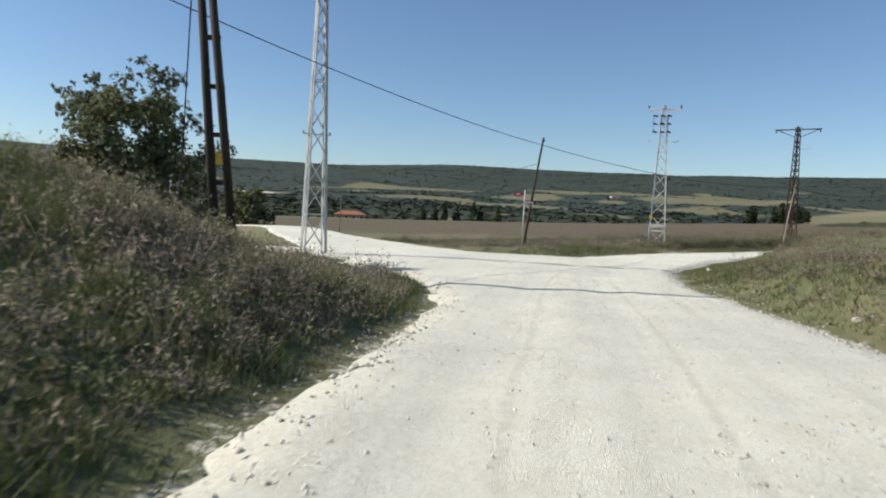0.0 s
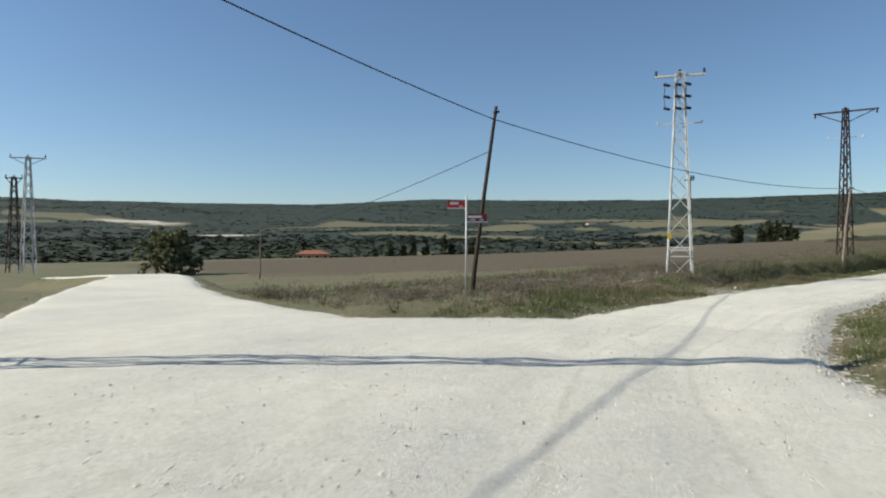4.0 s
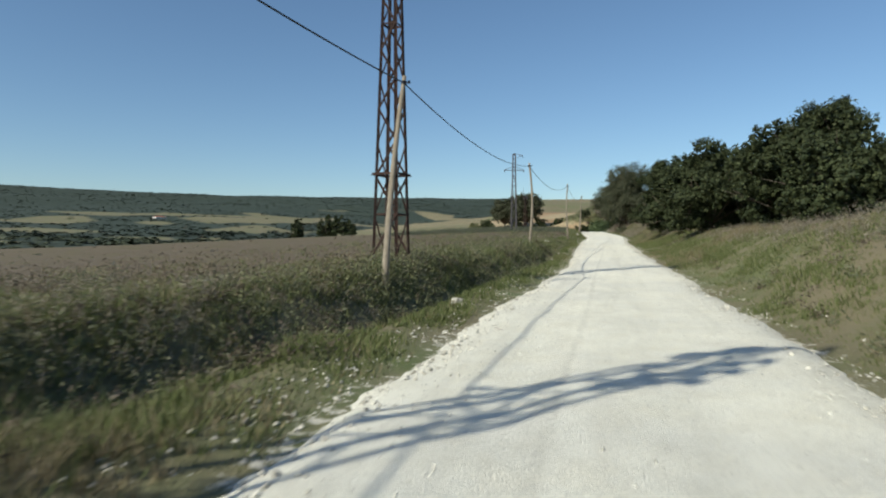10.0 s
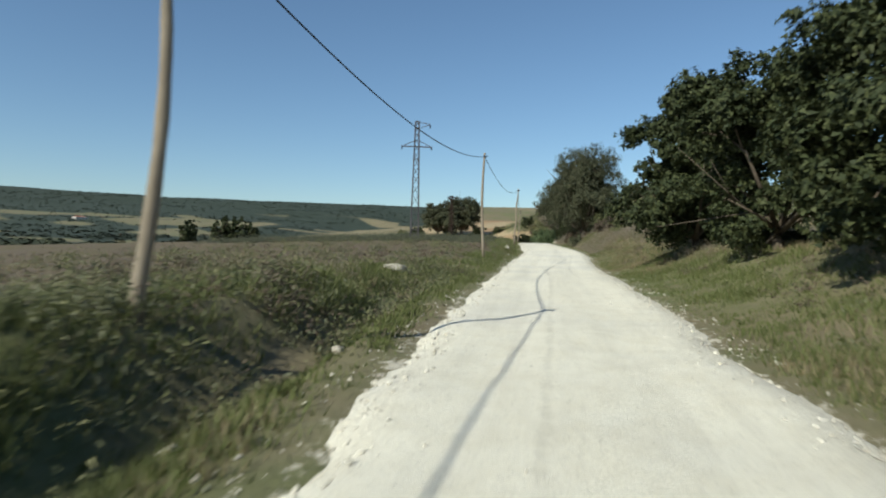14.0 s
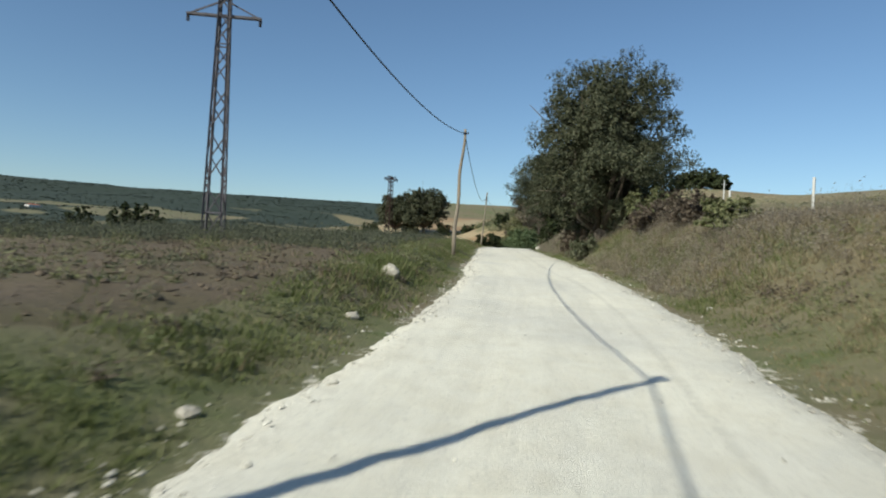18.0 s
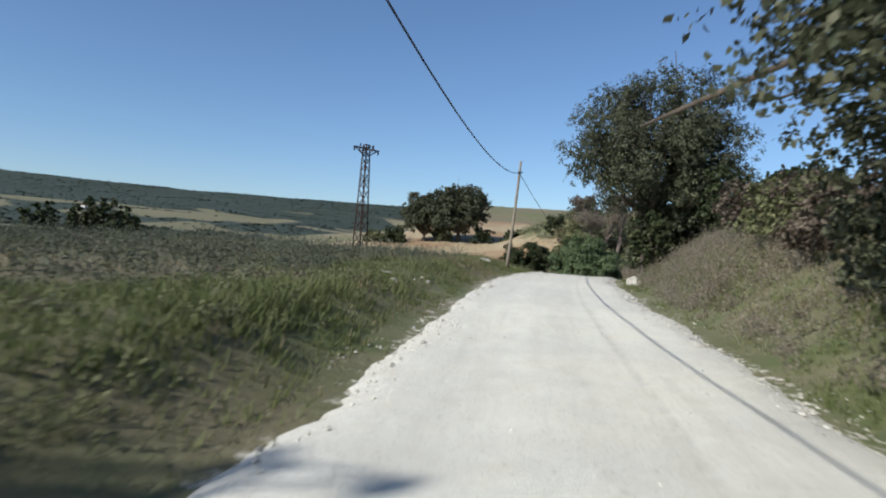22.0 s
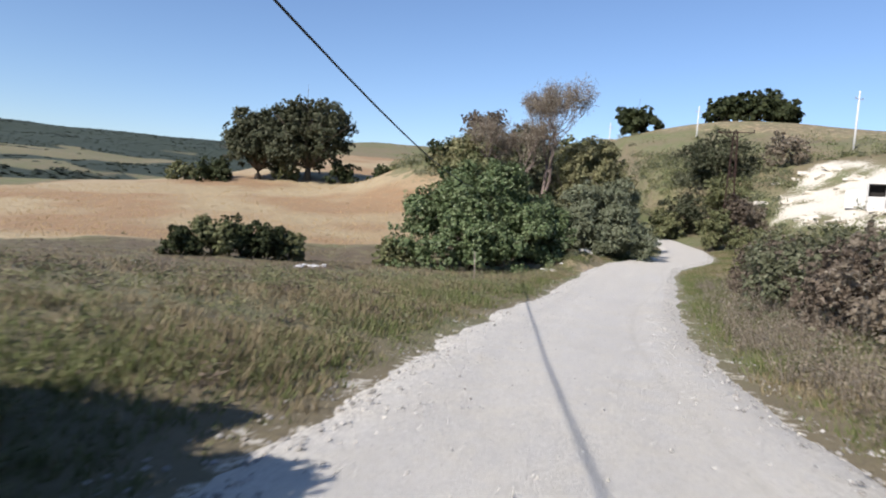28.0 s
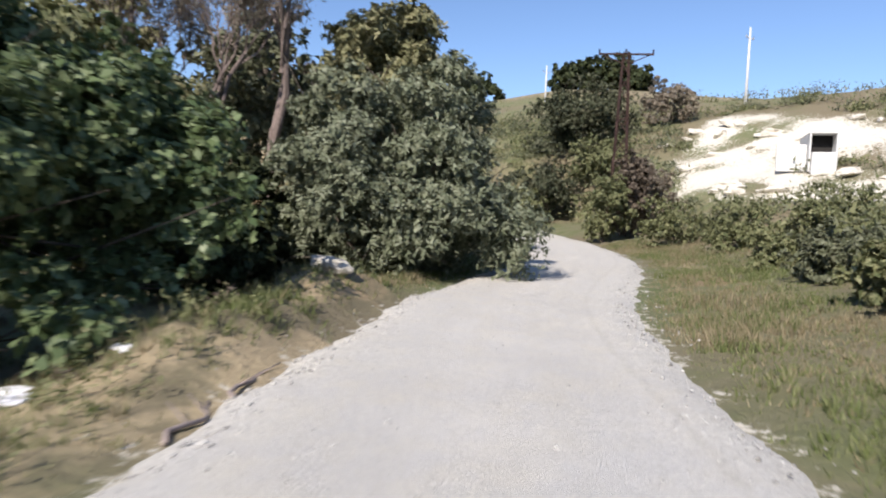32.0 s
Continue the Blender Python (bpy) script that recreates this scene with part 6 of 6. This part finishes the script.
def fallen_branch(x, y, turn, length, seed):
    rng = random.Random(seed)
    bm = bmesh.new()
    pts = [(length * (i / 6 - 0.5), 0.06 * math.sin(i * 1.3) + rng.uniform(-0.03, 0.03), 0.05 + 0.02 * math.sin(i)) for i in range(7)]
    tube(bm, pts, [0.026 - 0.0027 * i for i in range(7)], 7)
    for k in (2, 4):
        p = Vector(pts[k])
        tube(bm, [p, p + Vector((0.2, rng.choice((-1, 1)) * 0.22, 0.1))], [0.011, 0.005], 5)
    ob = new("fallen_branch", bm_mesh("fallen_branch", bm, GREY_BARK, True))
    ob.matrix_world = pose(x, y, gh(x, y), 0, 0, turn)
    tagged(ob, "dry grey branch lying on the bare earth", "branch", "branches on the bare earth")


fallen_branch(166.2, 155.0, 38, 1.3, 1)
fallen_branch(165.2, 154.5, 30, 1.0, 2)
fallen_branch(29.6, 53.4, 70, 0.6, 3)

# sapling stake, fence posts
bm = bmesh.new()
tube(bm, [(0, 0, -0.2), (0.02, 0, 0.6), (-0.03, 0.02, 1.25)], [0.022, 0.018, 0.012], 6)
stk = new("sapling", bm_mesh("sapling", bm, GREY_BARK, True))
stk.location = (154.7, 153.2, gh(154.7, 153.2))
tagged(stk, "thin bare sapling standing on the grass verge", "sapling")


def fence_post(x, y, h):
    bm = bmesh.new()
    box(bm, (0, 0, h / 2 - 0.2), (0.14, 0.14, h))
    bmesh.ops.bevel(bm, geom=bm.edges[:], offset=0.015, segments=1, affect="EDGES")
    ob = new("fence_post", bm_mesh("fence_post", bm, CONCRETE))
    ob.location = (x, y, gh(x, y))
    tagged(ob, "pale concrete fence post on the hillside", "fence post", "hillside fence posts")


for x, y in ((129.1, 111.4), (119.2, 102.4), (109.5, 93.5), (99.0, 84.0)):
    fence_post(x, y, 2.3)

# ---- houses, culvert, chalk cliff ----


def house(x, y, z, w, d, h, yaw, wall, label, floors=2, group=""):
    ob = thing("house", (x, y, z), label, "house", group)
    ob.rotation_euler = (0, 0, radians(yaw))
    bm = bmesh.new()
    box(bm, (0, 0, h / 2 - 1), (w, d, h + 2))
    part("wall", bm_mesh("wall", bm, wall), ob)
    bm = bmesh.new()
    e, rh = 0.5, h * 0.28
    pts = [(-w / 2 - e, -d / 2 - e, h), (w / 2 + e, -d / 2 - e, h), (w / 2 + e, d / 2 + e, h), (-w / 2 - e, d / 2 + e, h), (-w / 4, 0, h + rh), (w / 4, 0, h + rh)]
    vs = [bm.verts.new(p) for p in pts]
    for f in ((0, 1, 5, 4), (1, 2, 5), (2, 3, 4, 5), (3, 0, 4), (3, 2, 1, 0)):
        bm.faces.new([vs[i] for i in f])
    roof = part("roof", bm_mesh("roof", bm, ROOF), ob, "low tiled hip roof")
    bm = bmesh.new()
    box(bm, (w * 0.2, 0.3, h + rh), (0.7, 0.7, 1.6))
    part("chimney", bm_mesh("chimney", bm, wall), roof)
    for fl in range(floors):
        for i in range(4):
            bm = bmesh.new()
            c = (-w / 2 + w * (i + 0.5) / 4, -d / 2, h * (fl + 0.55) / floors)
            box(bm, (c[0], c[1] - 0.02, c[2]), (w * 0.12, 0.12, h / floors * 0.5))
            win = part("window", bm_mesh("window", bm, WHITEWASH), ob, "white window frame")
            bm = bmesh.new()
            box(bm, (c[0], c[1] - 0.07, c[2]), (w * 0.095, 0.06, h / floors * 0.42))
            part("pane", bm_mesh("pane", bm, DARK_IN), win)
    return ob


house(-39.6, 279, -8.5, 12.5, 9, 5.2, 10, PLASTER, "terracotta two-storey house among trees in the valley")
for i, (x, y, z, w, yaw) in enumerate(((378, 1215, 36, 26, 10), (352, 1222, 36, 16, 30), (404, 1230, 37, 20, -10), (300, 1150, 33, 18, 20))):
    house(x, y, z, w, 10, 6.5 if i < 4 else 5, yaw, WHITEWASH, "small white farm building far across the valley", 1, "valley farm buildings")


def culvert():
    ob = thing("culvert", (211.6, 149.6, gh(213.6, 149.6) + 0.1), "pale concrete culvert mouth in the chalk slope", "culvert")
    ob.rotation_euler = (0, 0, radians(-80))
    # an added near-black panel closes the mouth and paints in the deep shade
    for nm, c, s, m in (("side_wall", (-0.78, 1.2, 0.1), (0.12, 3.4, 2.5), CONCRETE), ("side_wall", (0.78, 1.2, 0.1), (0.12, 3.4, 2.5), CONCRETE), ("lintel", (0, 1.2, 1.40), (1.68, 3.4, 0.1), CONCRETE),
                        ("apron", (0, 0.9, -0.6), (1.44, 3.6, 1.4), CONCRETE), ("shade_panel", (0, 0.75, 0.7), (1.44, 0.3, 1.3), SHADE_BLACK), ("wing_wall", (-1.75, 0.3, -0.2), (1.8, 0.3, 1.8), CONCRETE)):
        bm = bmesh.new()
        box(bm, c, s)
        bmesh.ops.bevel(bm, geom=bm.edges[:], offset=0.03, segments=1, affect="EDGES")
        part(nm, bm_mesh(nm, bm, m), ob)


# near-black colour standing in for the unlit depth of the culvert
SHADE_BLACK = rough_mat("painted_culvert_shade", (0.010, 0.009, 0.008), (0.022, 0.019, 0.016), 4, 0.8)
culvert()
for i in range(44):
    rr = random.Random(200 + i)
    y = 138 + i * 0.56 + rr.uniform(-0.6, 0.6)
    up = 208 + rr.uniform(-5, 14)
    x = up + 0.35 * (y - 150)
    if abs(y - 149.4) < 2.6 and x < 217:
        x += 6
    stone(x, y, rr.uniform(0.3, 0.8), "white chalk outcrop on the cut slope", 200 + i, 0.5, (1.6, 0.8), "chalk_outcrop", "chalk outcrops", 0.62)
for i in range(9):
    rr = random.Random(300 + i)
    stone(268 + rr.uniform(-5, 5), 216 + rr.uniform(-4, 4), rr.uniform(0.5, 1.1), "white chalk outcrop below the hilltop poles", 300 + i, 0.7, (1.5, 0.85), "chalk_outcrop", "hilltop chalk outcrops", 0.4)
